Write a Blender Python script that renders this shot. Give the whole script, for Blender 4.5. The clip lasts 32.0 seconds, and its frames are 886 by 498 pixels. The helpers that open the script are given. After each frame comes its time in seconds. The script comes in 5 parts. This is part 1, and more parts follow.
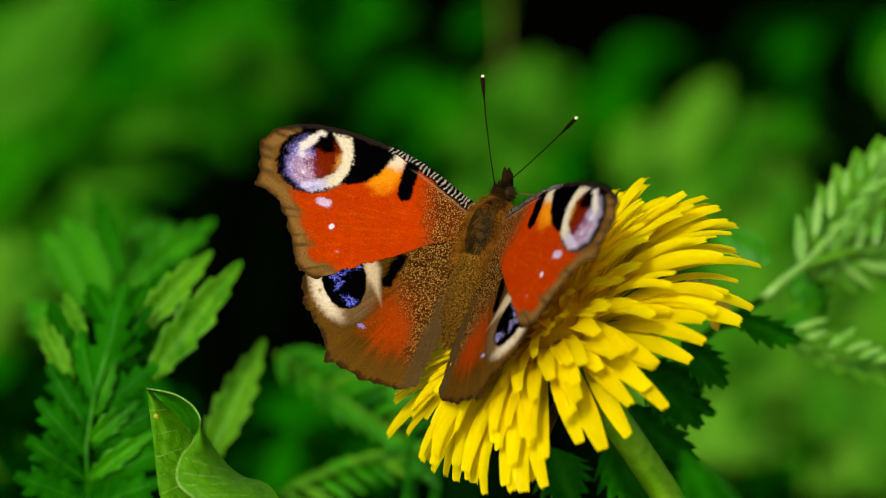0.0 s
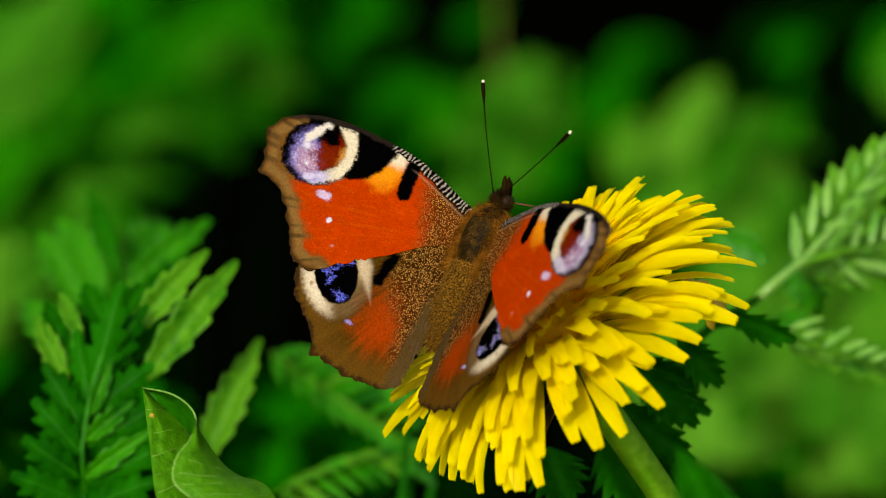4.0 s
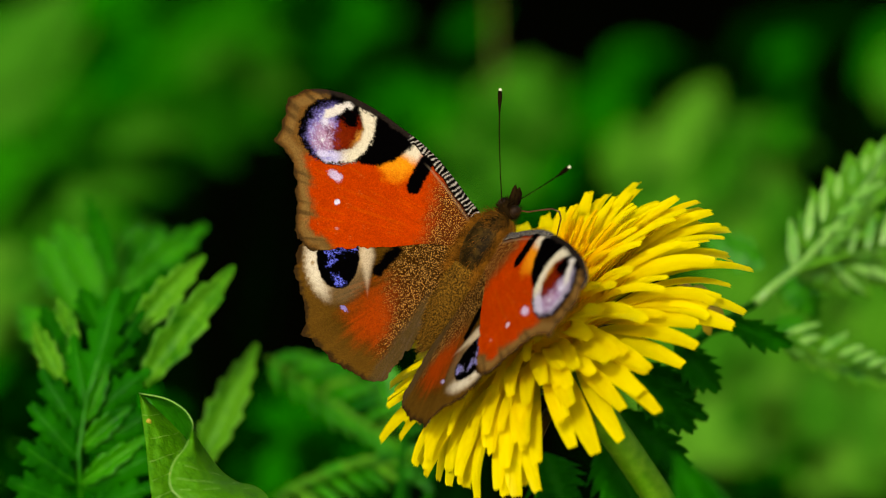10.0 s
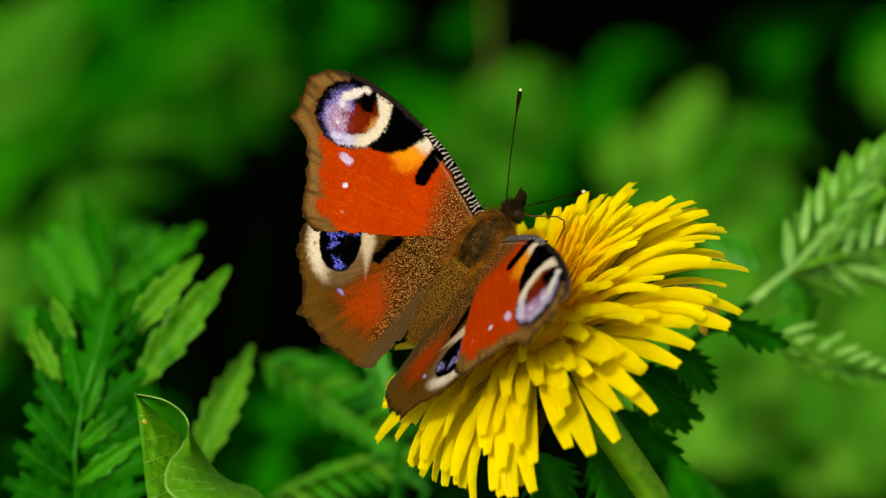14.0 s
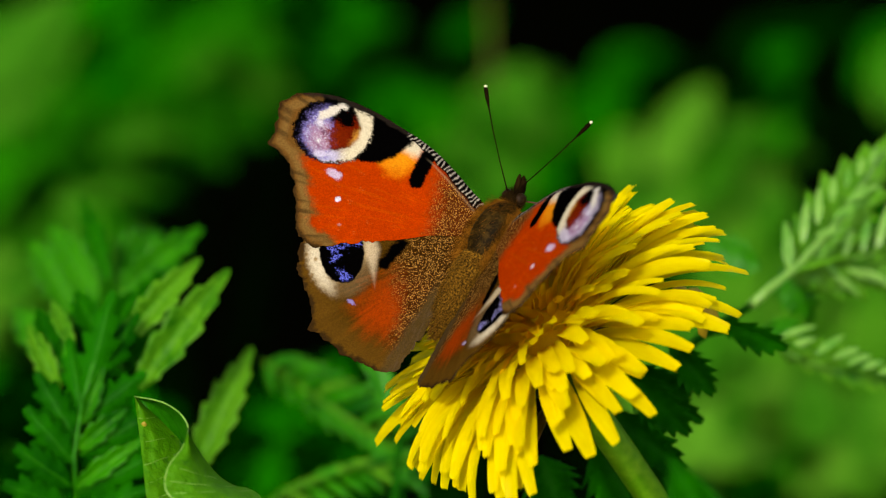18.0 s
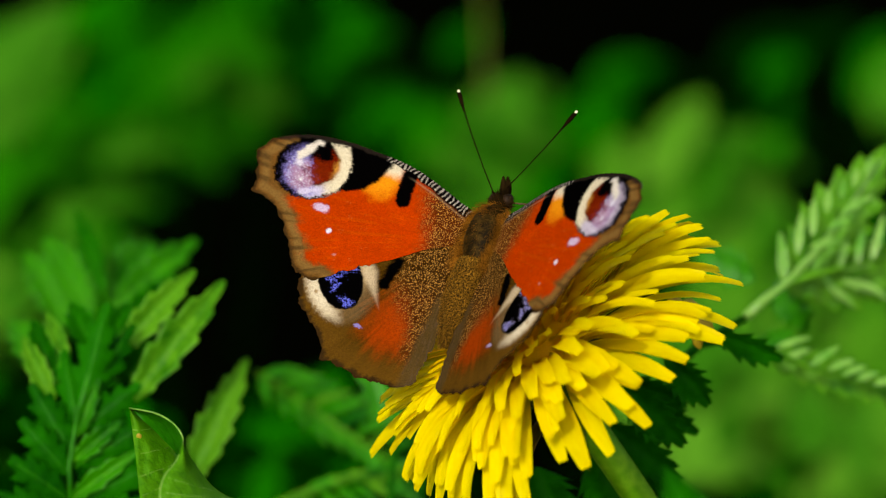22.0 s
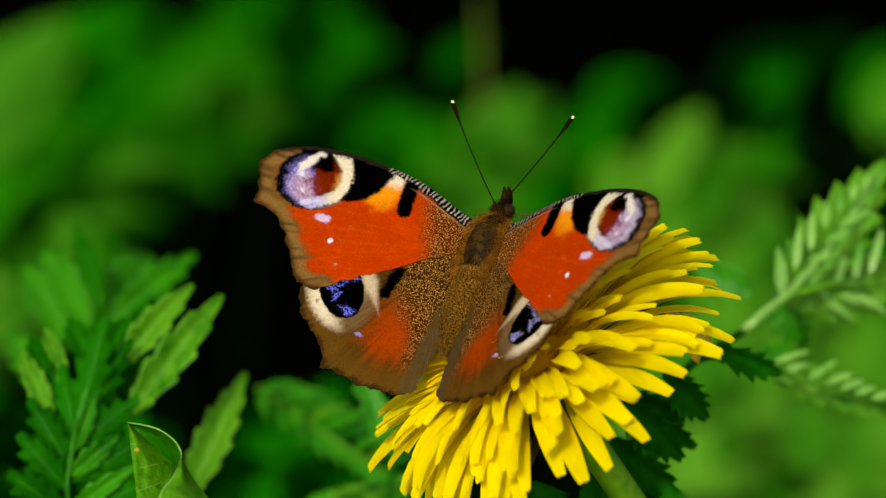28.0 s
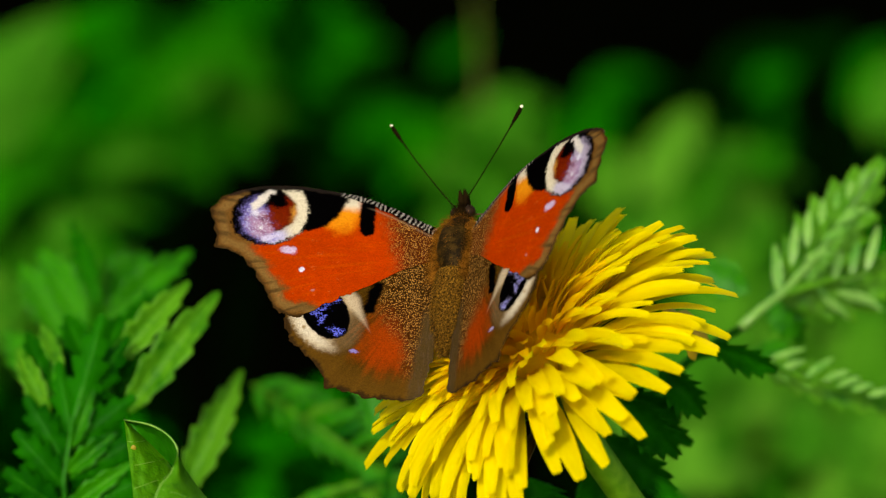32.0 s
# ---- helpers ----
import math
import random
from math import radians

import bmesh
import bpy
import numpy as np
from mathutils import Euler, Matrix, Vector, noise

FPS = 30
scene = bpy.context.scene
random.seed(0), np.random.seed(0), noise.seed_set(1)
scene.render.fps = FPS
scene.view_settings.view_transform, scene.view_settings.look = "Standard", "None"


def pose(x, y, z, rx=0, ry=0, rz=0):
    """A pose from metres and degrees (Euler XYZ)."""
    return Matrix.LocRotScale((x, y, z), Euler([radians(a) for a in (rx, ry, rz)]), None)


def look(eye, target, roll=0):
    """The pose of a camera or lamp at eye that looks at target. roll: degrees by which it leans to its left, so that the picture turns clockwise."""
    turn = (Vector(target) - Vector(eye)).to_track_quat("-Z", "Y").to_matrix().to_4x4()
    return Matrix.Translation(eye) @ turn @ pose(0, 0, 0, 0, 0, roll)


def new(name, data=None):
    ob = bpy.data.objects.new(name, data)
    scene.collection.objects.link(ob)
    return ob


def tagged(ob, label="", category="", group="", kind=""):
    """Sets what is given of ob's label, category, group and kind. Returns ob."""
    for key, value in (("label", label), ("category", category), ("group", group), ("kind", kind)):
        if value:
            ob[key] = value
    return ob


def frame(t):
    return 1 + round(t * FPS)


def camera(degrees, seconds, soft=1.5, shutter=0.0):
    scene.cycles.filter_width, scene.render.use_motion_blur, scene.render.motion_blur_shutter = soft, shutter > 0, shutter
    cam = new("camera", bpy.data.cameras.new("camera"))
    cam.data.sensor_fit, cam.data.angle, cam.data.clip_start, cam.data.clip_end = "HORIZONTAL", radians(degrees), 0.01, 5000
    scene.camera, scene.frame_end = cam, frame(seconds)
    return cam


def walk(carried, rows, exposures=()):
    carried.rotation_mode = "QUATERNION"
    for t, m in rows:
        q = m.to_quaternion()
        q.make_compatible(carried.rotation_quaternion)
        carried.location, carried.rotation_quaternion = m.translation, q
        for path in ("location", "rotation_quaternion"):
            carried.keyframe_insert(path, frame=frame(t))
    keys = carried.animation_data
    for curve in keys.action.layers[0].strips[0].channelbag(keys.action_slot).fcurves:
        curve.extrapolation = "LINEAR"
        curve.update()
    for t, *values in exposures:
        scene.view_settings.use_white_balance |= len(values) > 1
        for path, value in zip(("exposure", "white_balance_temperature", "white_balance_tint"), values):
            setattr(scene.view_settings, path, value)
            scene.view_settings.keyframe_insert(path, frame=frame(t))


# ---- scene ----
# A peacock butterfly feeding on a dandelion in a summer meadow, seen through a long macro lens.
# ---- camera ----
EYE, AIM = (0.0, -0.52, 0.55), (0.0, 0.0, 0.25)
cam = camera(11.0, 32.0, soft=1.1)
cam.data.dof.use_dof = True
cam.data.dof.focus_distance = 0.600
cam.data.dof.aperture_fstop = 15.0
walk(cam, [
    (0.0, look(EYE, (-0.00121, -0.00026, 0.24961))),
    (0.5, look(EYE, (-0.00092, -0.00029, 0.24957))),
    (1.0, look(EYE, (-0.00076, -0.00032, 0.24951))),
    (1.5, look(EYE, (-0.00066, -0.00035, 0.24946))),
    (2.0, look(EYE, (-0.00066, -0.00037, 0.24943))),
    (2.5, look(EYE, (-0.00066, -0.00037, 0.24943))),
    (3.0, look(EYE, (-0.00056, -0.00037, 0.24943))),
    (3.5, look(EYE, (-0.00066, -0.00034, 0.24947))),
    (5.5, look(EYE, (-0.00064, -0.00021, 0.24971))),
    (6.0, look(EYE, (-0.00064, -0.00014, 0.24982))),
    (6.5, look(EYE, (-0.00052, -0.00012, 0.24986))),
    (7.0, look(EYE, (-0.00045, -0.00010, 0.24989))),
    (7.5, look(EYE, (-0.00045, -0.00013, 0.24984))),
    (8.0, look(EYE, (-0.00056, -0.00013, 0.24984))),
    (8.5, look(EYE, (-0.00047, -0.00010, 0.24989))),
    (9.0, look(EYE, (-0.00037, -0.00004, 0.25000))),
    (9.5, look(EYE, (-0.00024, -0.00003, 0.25002))),
    (10.0, look(EYE, (-0.00024, 0.00004, 0.25013))),
    (10.5, look(EYE, (-0.00023, 0.00007, 0.25018))),
    (11.0, look(EYE, (-0.00034, 0.00013, 0.25029))),
    (11.5, look(EYE, (-0.00035, 0.00007, 0.25018))),
    (12.0, look(EYE, (-0.00034, 0.00001, 0.25009))),
    (12.5, look(EYE, (-0.00010, -0.00007, 0.24995))),
    (13.0, look(EYE, (0.00000, -0.00003, 0.25002))),
    (13.5, look(EYE, (0.00021, -0.00005, 0.24999))),
    (14.0, look(EYE, (0.00031, 0.00006, 0.25017))),
    (14.5, look(EYE, (0.00042, 0.00010, 0.25024))),
    (16.5, look(EYE, (0.00024, 0.00011, 0.25025))),
    (17.0, look(EYE, (0.00034, 0.00012, 0.25027))),
    (17.5, look(EYE, (0.00027, 0.00014, 0.25031))),
    (18.0, look(EYE, (0.00039, 0.00023, 0.25046))),
    (18.5, look(EYE, (0.00061, 0.00025, 0.25050))),
    (19.0, look(EYE, (0.00045, 0.00035, 0.25067))),
    (19.5, look(EYE, (0.00047, 0.00037, 0.25071))),
    (20.0, look(EYE, (0.00042, 0.00045, 0.25084))),
    (20.5, look(EYE, (0.00060, 0.00051, 0.25095))),
    (21.0, look(EYE, (0.00069, 0.00065, 0.25121))),
    (21.5, look(EYE, (0.00092, 0.00076, 0.25139))),
    (22.0, look(EYE, (0.00106, 0.00097, 0.25176))),
    (22.5, look(EYE, (0.00113, 0.00119, 0.25214))),
    (23.0, look(EYE, (0.00103, 0.00137, 0.25245))),
    (23.5, look(EYE, (0.00103, 0.00147, 0.25263))),
    (24.0, look(EYE, (0.00089, 0.00151, 0.25270))),
    (24.5, look(EYE, (0.00081, 0.00158, 0.25283))),
    (25.0, look(EYE, (0.00082, 0.00164, 0.25293))),
    (25.5, look(EYE, (0.00082, 0.00173, 0.25309))),
    (27.5, look(EYE, (0.00126, 0.00186, 0.25332))),
    (28.0, look(EYE, (0.00131, 0.00189, 0.25336))),
    (28.5, look(EYE, (0.00149, 0.00190, 0.25339))),
    (29.0, look(EYE, (0.00153, 0.00186, 0.25332))),
    (29.5, look(EYE, (0.00171, 0.00184, 0.25328))),
    (30.0, look(EYE, (0.00177, 0.00184, 0.25328))),
    (30.5, look(EYE, (0.00182, 0.00181, 0.25322))),
    (31.0, look(EYE, (0.00181, 0.00179, 0.25320))),
    (31.5, look(EYE, (0.00181, 0.00176, 0.25314))),
    (32.0, look(EYE, (0.00178, 0.00171, 0.25305))),
], exposures=[(0.0, -0.02, 6900, 8), (32.0, -0.02, 6900, 8)])

# ---- light ----
SUN = Vector((-0.22, -0.66, 0.70)).normalized()
world = bpy.data.worlds.new("sky")
scene.world = world
world.use_nodes = True
wn = world.node_tree
sky = wn.nodes.new("ShaderNodeTexSky")
sky.sky_type = "NISHITA"
sky.sun_disc = False
sky.dust_density = 4.0
sky.sun_elevation = math.asin(SUN.z)
sky.sun_rotation = math.atan2(SUN.x, SUN.y)
wn.links.new(sky.outputs[0], wn.nodes["Background"].inputs[0])
wn.nodes["Background"].inputs[1].default_value = 0.18
sun = new("sun", bpy.data.lights.new("sun", "SUN"))
sun.data.energy = 2.6
sun.data.angle = radians(2.5)
sun.data.color = (1.0, 0.96, 0.88)
sun.matrix_world = look(SUN * 3, (0, 0, 0))


# ---- materials ----
def surface(name, low, high, scale, rough=0.5, bump=0.0, trans=0.0, stretch=(1, 1, 1), fine=4.0, spec=0.5, heart=None, span=(0.55, 1.0), vary=0.3):
    """A matt or waxy surface: two scales of noise between two colours, with relief and light shining through."""
    m = bpy.data.materials.new(name)
    m.use_nodes = True
    nt = m.node_tree
    n, l = nt.nodes, nt.links
    p = n["Principled BSDF"]
    co = n.new("ShaderNodeTexCoord")
    mp = n.new("ShaderNodeMapping")
    mp.inputs["Scale"].default_value = stretch
    l.new(co.outputs["Object"], mp.inputs[0])
    big = n.new("ShaderNodeTexNoise")
    big.inputs["Scale"].default_value = scale
    big.inputs["Detail"].default_value = 4
    small = n.new("ShaderNodeTexNoise")
    small.inputs["Scale"].default_value = scale * fine
    small.inputs["Detail"].default_value = 3
    l.new(mp.outputs[0], big.inputs[0])
    l.new(mp.outputs[0], small.inputs[0])
    info = n.new("ShaderNodeObjectInfo")
    a = n.new("ShaderNodeMath")
    a.operation = "MULTIPLY_ADD"
    a.inputs[1].default_value = 0.5
    l.new(small.outputs[0], a.inputs[0])
    l.new(big.outputs[0], a.inputs[2])
    b = n.new("ShaderNodeMath")
    b.operation = "MULTIPLY_ADD"
    b.inputs[1].default_value = vary
    l.new(info.outputs["Random"], b.inputs[0])
    l.new(a.outputs[0], b.inputs[2])
    r = n.new("ShaderNodeValToRGB")
    r.color_ramp.elements[0].position, r.color_ramp.elements[0].color = span[0], (*low, 1)
    r.color_ramp.elements[1].position, r.color_ramp.elements[1].color = span[1], (*high, 1)
    l.new(b.outputs[0], r.inputs[0])
    tint = r.outputs[0]
    if heart:
        # deeper towards the middle of the flower head, along the petal
        sep = n.new("ShaderNodeSeparateXYZ")
        l.new(co.outputs["Object"], sep.inputs[0])
        rng = n.new("ShaderNodeMapRange")
        rng.inputs[1].default_value, rng.inputs[2].default_value = 0.016, 0.005
        l.new(sep.outputs[0], rng.inputs[0])
        mh = n.new("ShaderNodeMix")
        mh.data_type = "RGBA"
        mh.inputs[7].default_value = (*heart, 1)
        l.new(rng.outputs[0], mh.inputs[0])
        l.new(tint, mh.inputs[6])
        tint = mh.outputs[2]
    l.new(tint, p.inputs["Base Color"])
    p.inputs["Roughness"].default_value = rough
    p.inputs["Specular IOR Level"].default_value = spec
    if bump:
        bp = n.new("ShaderNodeBump")
        bp.inputs["Strength"].default_value = bump
        bp.inputs["Distance"].default_value = 0.0003
        l.new(a.outputs[0], bp.inputs["Height"])
        l.new(bp.outputs[0], p.inputs["Normal"])
    if trans:
        t = n.new("ShaderNodeBsdfTranslucent")
        l.new(tint, t.inputs[0])
        mix = n.new("ShaderNodeMixShader")
        mix.inputs[0].default_value = trans
        l.new(p.outputs[0], mix.inputs[1])
        l.new(t.outputs[0], mix.inputs[2])
        l.new(mix.outputs[0], n["Material Output"].inputs[0])
    return m


def scaled_wing(name):
    """Wing scales: the colour that the wing carries, broken up by the grain of the scales."""
    m = bpy.data.materials.new(name)
    m.use_nodes = True
    n, l = m.node_tree.nodes, m.node_tree.links
    p = n["Principled BSDF"]
    at = n.new("ShaderNodeVertexColor")
    at.layer_name = "scales"
    co = n.new("ShaderNodeTexCoord")
    v = n.new("ShaderNodeTexVoronoi")
    v.inputs["Scale"].default_value = 9000
    l.new(co.outputs["Object"], v.inputs[0])
    cell = n.new("ShaderNodeSeparateColor")
    l.new(v.outputs["Color"], cell.inputs[0])
    r = n.new("ShaderNodeMapRange")
    r.inputs[3].default_value, r.inputs[4].default_value = 0.43, 0.66
    l.new(cell.outputs[0], r.inputs[0])
    mx = n.new("ShaderNodeMix")
    mx.data_type, mx.blend_type = "RGBA", "MULTIPLY"
    mx.inputs[0].default_value = 1.0
    l.new(at.outputs[0], mx.inputs[6])
    l.new(r.outputs[0], mx.inputs[7])
    # loose golden scales, as thick as the wing's dust
    dots = n.new("ShaderNodeTexVoronoi")
    dots.inputs["Scale"].default_value = 8600
    l.new(co.outputs["Object"], dots.inputs[0])
    dc = n.new("ShaderNodeSeparateColor")
    l.new(dots.outputs["Color"], dc.inputs[0])
    few = n.new("ShaderNodeMapRange")
    few.inputs[1].default_value, few.inputs[2].default_value = 0.55, 0.66
    l.new(dc.outputs[1], few.inputs[0])
    core = n.new("ShaderNodeMapRange")
    core.inputs[1].default_value, core.inputs[2].default_value = 0.55, 0.35
    l.new(dots.outputs["Distance"], core.inputs[0])
    dm = n.new("ShaderNodeMath")
    dm.operation = "MULTIPLY"
    l.new(few.outputs[0], dm.inputs[0])
    l.new(core.outputs[0], dm.inputs[1])
    dust = n.new("ShaderNodeMath")
    dust.operation = "MULTIPLY"
    l.new(dm.outputs[0], dust.inputs[0])
    l.new(at.outputs[1], dust.inputs[1])
    gd = n.new("ShaderNodeMix")
    gd.data_type = "RGBA"
    gd.inputs[7].default_value = (0.42, 0.22, 0.050, 1)
    l.new(dust.outputs[0], gd.inputs[0])
    l.new(mx.outputs[2], gd.inputs[6])
    l.new(gd.outputs[2], p.inputs["Base Color"])
    p.inputs["Roughness"].default_value = 0.62
    p.inputs["Specular IOR Level"].default_value = 0.0
    bp = n.new("ShaderNodeBump")
    bp.inputs["Strength"].default_value = 0.35
    bp.inputs["Distance"].default_value = 0.0001
    l.new(v.outputs["Distance"], bp.inputs["Height"])
    l.new(bp.outputs[0], p.inputs["Normal"])
    return m


WING = scaled_wing("wing_scales")
WING_UNDER = surface("wing_underside", (0.012, 0.008, 0.006), (0.05, 0.035, 0.025), 900, 0.7, 0.3)
FUR = surface("body_hair", (0.055, 0.021, 0.002), (0.30, 0.118, 0.010), 700, 0.7, 0.0, spec=0.02, span=(0.6, 0.95), vary=0.0)
FUR_DARK = surface("dark_body_hair", (0.002, 0.001, 0.0004), (0.016, 0.009, 0.0026), 1500, 0.8, 0.5, spec=0.0)
THORAX = surface("thorax_shell", (0.008, 0.0045, 0.0005), (0.042, 0.022, 0.003), 900, 0.6, 0.3, spec=0.04, span=(0.62, 0.92), vary=0.0)
GOLD = surface("abdomen_scales", (0.020, 0.009, 0.001), (0.28, 0.135, 0.012), 4200, 0.6, 0.5, spec=0.03, span=(0.66, 0.94), vary=0.0)
HORN = surface("dark_horn", (0.002, 0.0014, 0.0006), (0.010, 0.006, 0.002), 1500, 0.7, 0.1, spec=0.0)
TONGUE = surface("proboscis_horn", (0.025, 0.009, 0.003), (0.10, 0.034, 0.009), 1500, 0.4, 0.1, spec=0.3)
EYE_MAT = surface("compound_eye", (0.006, 0.003, 0.001), (0.022, 0.011, 0.004), 3000, 0.45, 0.3, spec=0.08)
TIP = surface("antenna_tip", (0.75, 0.68, 0.42), (0.85, 0.8, 0.55), 2000, 0.5)
PETAL = surface("yellow_petal", (0.80, 0.63, 0.0), (0.88, 0.75, 0.0), 160, 0.5, 0.35, 0.46, (0.6, 3.5, 1), 5, 0.1, (0.92, 0.66, 0.0))
PETAL_IN = surface("inner_petal", (0.90, 0.58, 0.0), (0.97, 0.70, 0.0), 160, 0.5, 0.35, 0.50, (0.6, 3.5, 1), 5, 0.1, (0.90, 0.57, 0.0))
PETAL_OLD = surface("withered_petal", (0.22, 0.13, 0.003), (0.52, 0.34, 0.006), 300, 0.6, 0.4, 0.1)
BRACT = surface("green_bract", (0.015, 0.06, 0.002), (0.07, 0.15, 0.006), 250, 0.5, 0.3, 0.1, spec=0.2)
BRACT_RED = surface("reddish_bract", (0.02, 0.02, 0.002), (0.09, 0.045, 0.006), 300, 0.5, 0.3, spec=0.2)
STEM = surface("pale_stem", (0.08, 0.26, 0.003), (0.19, 0.40, 0.015), 200, 0.45, 0.2, 0.1, spec=0.12)
LEAF = surface("leaf_green", (0.002, 0.085, 0.0), (0.028, 0.22, 0.001), 120, 0.42, 0.4, 0.14, spec=0.14)
# background copy of the leaf green, darkened: shade is put into its colour
MEADOW_DIMMED = surface("dimmed_meadow_leaf", (0.0004, 0.058, 0.0), (0.005, 0.135, 0.0), 40, 0.6, 0.3, 0.25, spec=0.0)
# brighter copies of the meadow leaf: sunlit patches put into the colour
MEADOW_SUNLIT = surface("sunlit_meadow_leaf", (0.010, 0.095, 0.001), (0.042, 0.19, 0.008), 40, 0.6, 0.3, 0.25, spec=0.0)
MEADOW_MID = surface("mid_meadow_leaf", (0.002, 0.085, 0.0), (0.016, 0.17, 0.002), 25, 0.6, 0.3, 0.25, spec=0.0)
MEADOW_SUNLIT_PALE = surface("pale_sunlit_meadow_leaf", (0.025, 0.15, 0.002), (0.085, 0.27, 0.015), 25, 0.6, 0.3, 0.25, spec=0.0)
# near-black leaf for the gaps, deep shade put into the colour
MEADOW_SHADED = surface("shaded_meadow_leaf", (0.0, 0.004, 0.0), (0.0003, 0.020, 0.0), 40, 0.6, 0.3, 0.2, spec=0.0)
# paler copy of the leaf green; its mottling paints highlights between the veins
LEAF_PALE = surface("leaf_pale_green", (0.006, 0.105, 0.0), (0.085, 0.28, 0.008), 260, 0.45, 0.5, 0.15, spec=0.12)
# besides the gloss, the pale base colour carries a painted highlight
LEAF_SHINE = surface("shiny_leaf", (0.08, 0.33, 0.015), (0.24, 0.50, 0.08), 160, 0.30, 0.3, 0.3, spec=0.5)
# darker copy of the leaf green, with shade put into the colour
LEAF_SHADED = surface("leaf_shaded_green", (0.0006, 0.042, 0.0), (0.006, 0.110, 0.0), 120, 0.5, 0.4, 0.12, spec=0.03)
CURL = surface("glossy_leaf", (0.014, 0.14, 0.0), (0.080, 0.29, 0.004), 520, 0.45, 1.0, 0.4, spec=0.10, span=(0.5, 1.05))
CURL_INSIDE = surface("leaf_inside", (0.003, 0.10, 0.0), (0.02, 0.20, 0.002), 300, 0.4, 0.7, 0.3, spec=0.15)
BLOTCH = surface("leaf_blotch", (0.20, 0.15, 0.004), (0.30, 0.24, 0.01), 500, 0.5)
VEIN = surface("leaf_vein", (0.09, 0.27, 0.012), (0.17, 0.36, 0.04), 300, 0.4, 0.1)
# far blacker than bare soil: the plants' deep shade is put into the colour
SOIL = surface("shade_dark_soil", (0.0001, 0.0002, 0.0), (0.0005, 0.0006, 0.0002), 30, 1.0, 0.6, spec=0.0)
STALK = surface("olive_stalk", (0.04, 0.07, 0.002), (0.09, 0.12, 0.006), 100, 0.5, 0.2, spec=0.2)

# ---- frames of reference and builders ----
GROUND = -0.25
RT = Vector((1, 0, 0))
FW = (Vector(AIM) - Vector(EYE)).normalized()
UP = RT.cross(FW)
DIST = (Vector(AIM) - Vector(EYE)).length


def spot(x, y, c):
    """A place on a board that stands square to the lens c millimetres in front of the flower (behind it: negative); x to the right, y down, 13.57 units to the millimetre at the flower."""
    s = (DIST - c / 1000) / DIST / 13570
    return Vector(AIM) + RT * ((x - 784) * s) + UP * ((441 - y) * s) - FW * (c / 1000)


def thing(name, place, label, category, group="", kind=""):
    ob = new(name)
    ob.location = place
    ob.empty_display_size = 0.01
    return tagged(ob, label, category, group, kind)


def origin_of(ob):
    o = Vector(ob.location)
    while ob.parent:
        ob = ob.parent
        o = o + Vector(ob.location)
    return o


def part(name, bm, material, parent, label="", smooth=True, world_space=True):
    """Links a bmesh as one mesh object under a thing or a part."""
    me = bpy.data.meshes.new(name)
    if world_space and parent is not None:
        bmesh.ops.translate(bm, verts=bm.verts, vec=-origin_of(parent))
    bm.to_mesh(me)
    bm.free()
    for m in (material if isinstance(material, (list, tuple)) else [material]):
        me.materials.append(m)
    if smooth:
        me.polygons.foreach_set("use_smooth", [True] * len(me.polygons))
    ob = new(name, me)
    ob.parent = parent
    return tagged(ob, label)


def tube(bm, pts, radii, sides=8, cap=True):
    """A round bar along points."""
    pts = [Vector(p) for p in pts]
    rings = []
    ref = Vector((0.3, 0.2, 0.9))
    for i, p in enumerate(pts):
        d = (pts[min(i + 1, len(pts) - 1)] - pts[max(i - 1, 0)]).normalized()
        a = d.cross(ref)
        if a.length < 0.1:
            a = d.cross(Vector((1, 0, 0)))
        a.normalize()
        b = d.cross(a)
        rings.append([bm.verts.new(p + (a * math.cos(k * math.tau / sides) + b * math.sin(k * math.tau / sides)) * radii[i]) for k in range(sides)])
    for r, s in zip(rings, rings[1:]):
        for k in range(sides):
            bm.faces.new((r[k], r[(k + 1) % sides], s[(k + 1) % sides], s[k]))
    if cap:
        bm.faces.new(rings[0][::-1])
        bm.faces.new(rings[-1])
    return bm


def bend(a, b, lift, steps=8, toward=Vector((0, 0, 1))):
    """Points from a to b, bowed by lift towards a direction."""
    a, b = Vector(a), Vector(b)
    return [a.lerp(b, i / steps) + toward * (lift * 4 * (i / steps) * (1 - i / steps)) for i in range(steps + 1)]


def ellipsoid(bm, centre, radii, seg=24, rings=16, turn=None):
    m = Matrix.Translation(centre) @ (turn or Matrix.Identity(4)) @ Matrix.Diagonal((*radii, 1))
    bmesh.ops.create_uvsphere(bm, u_segments=seg, v_segments=rings, radius=1.0, matrix=m)
    return bm


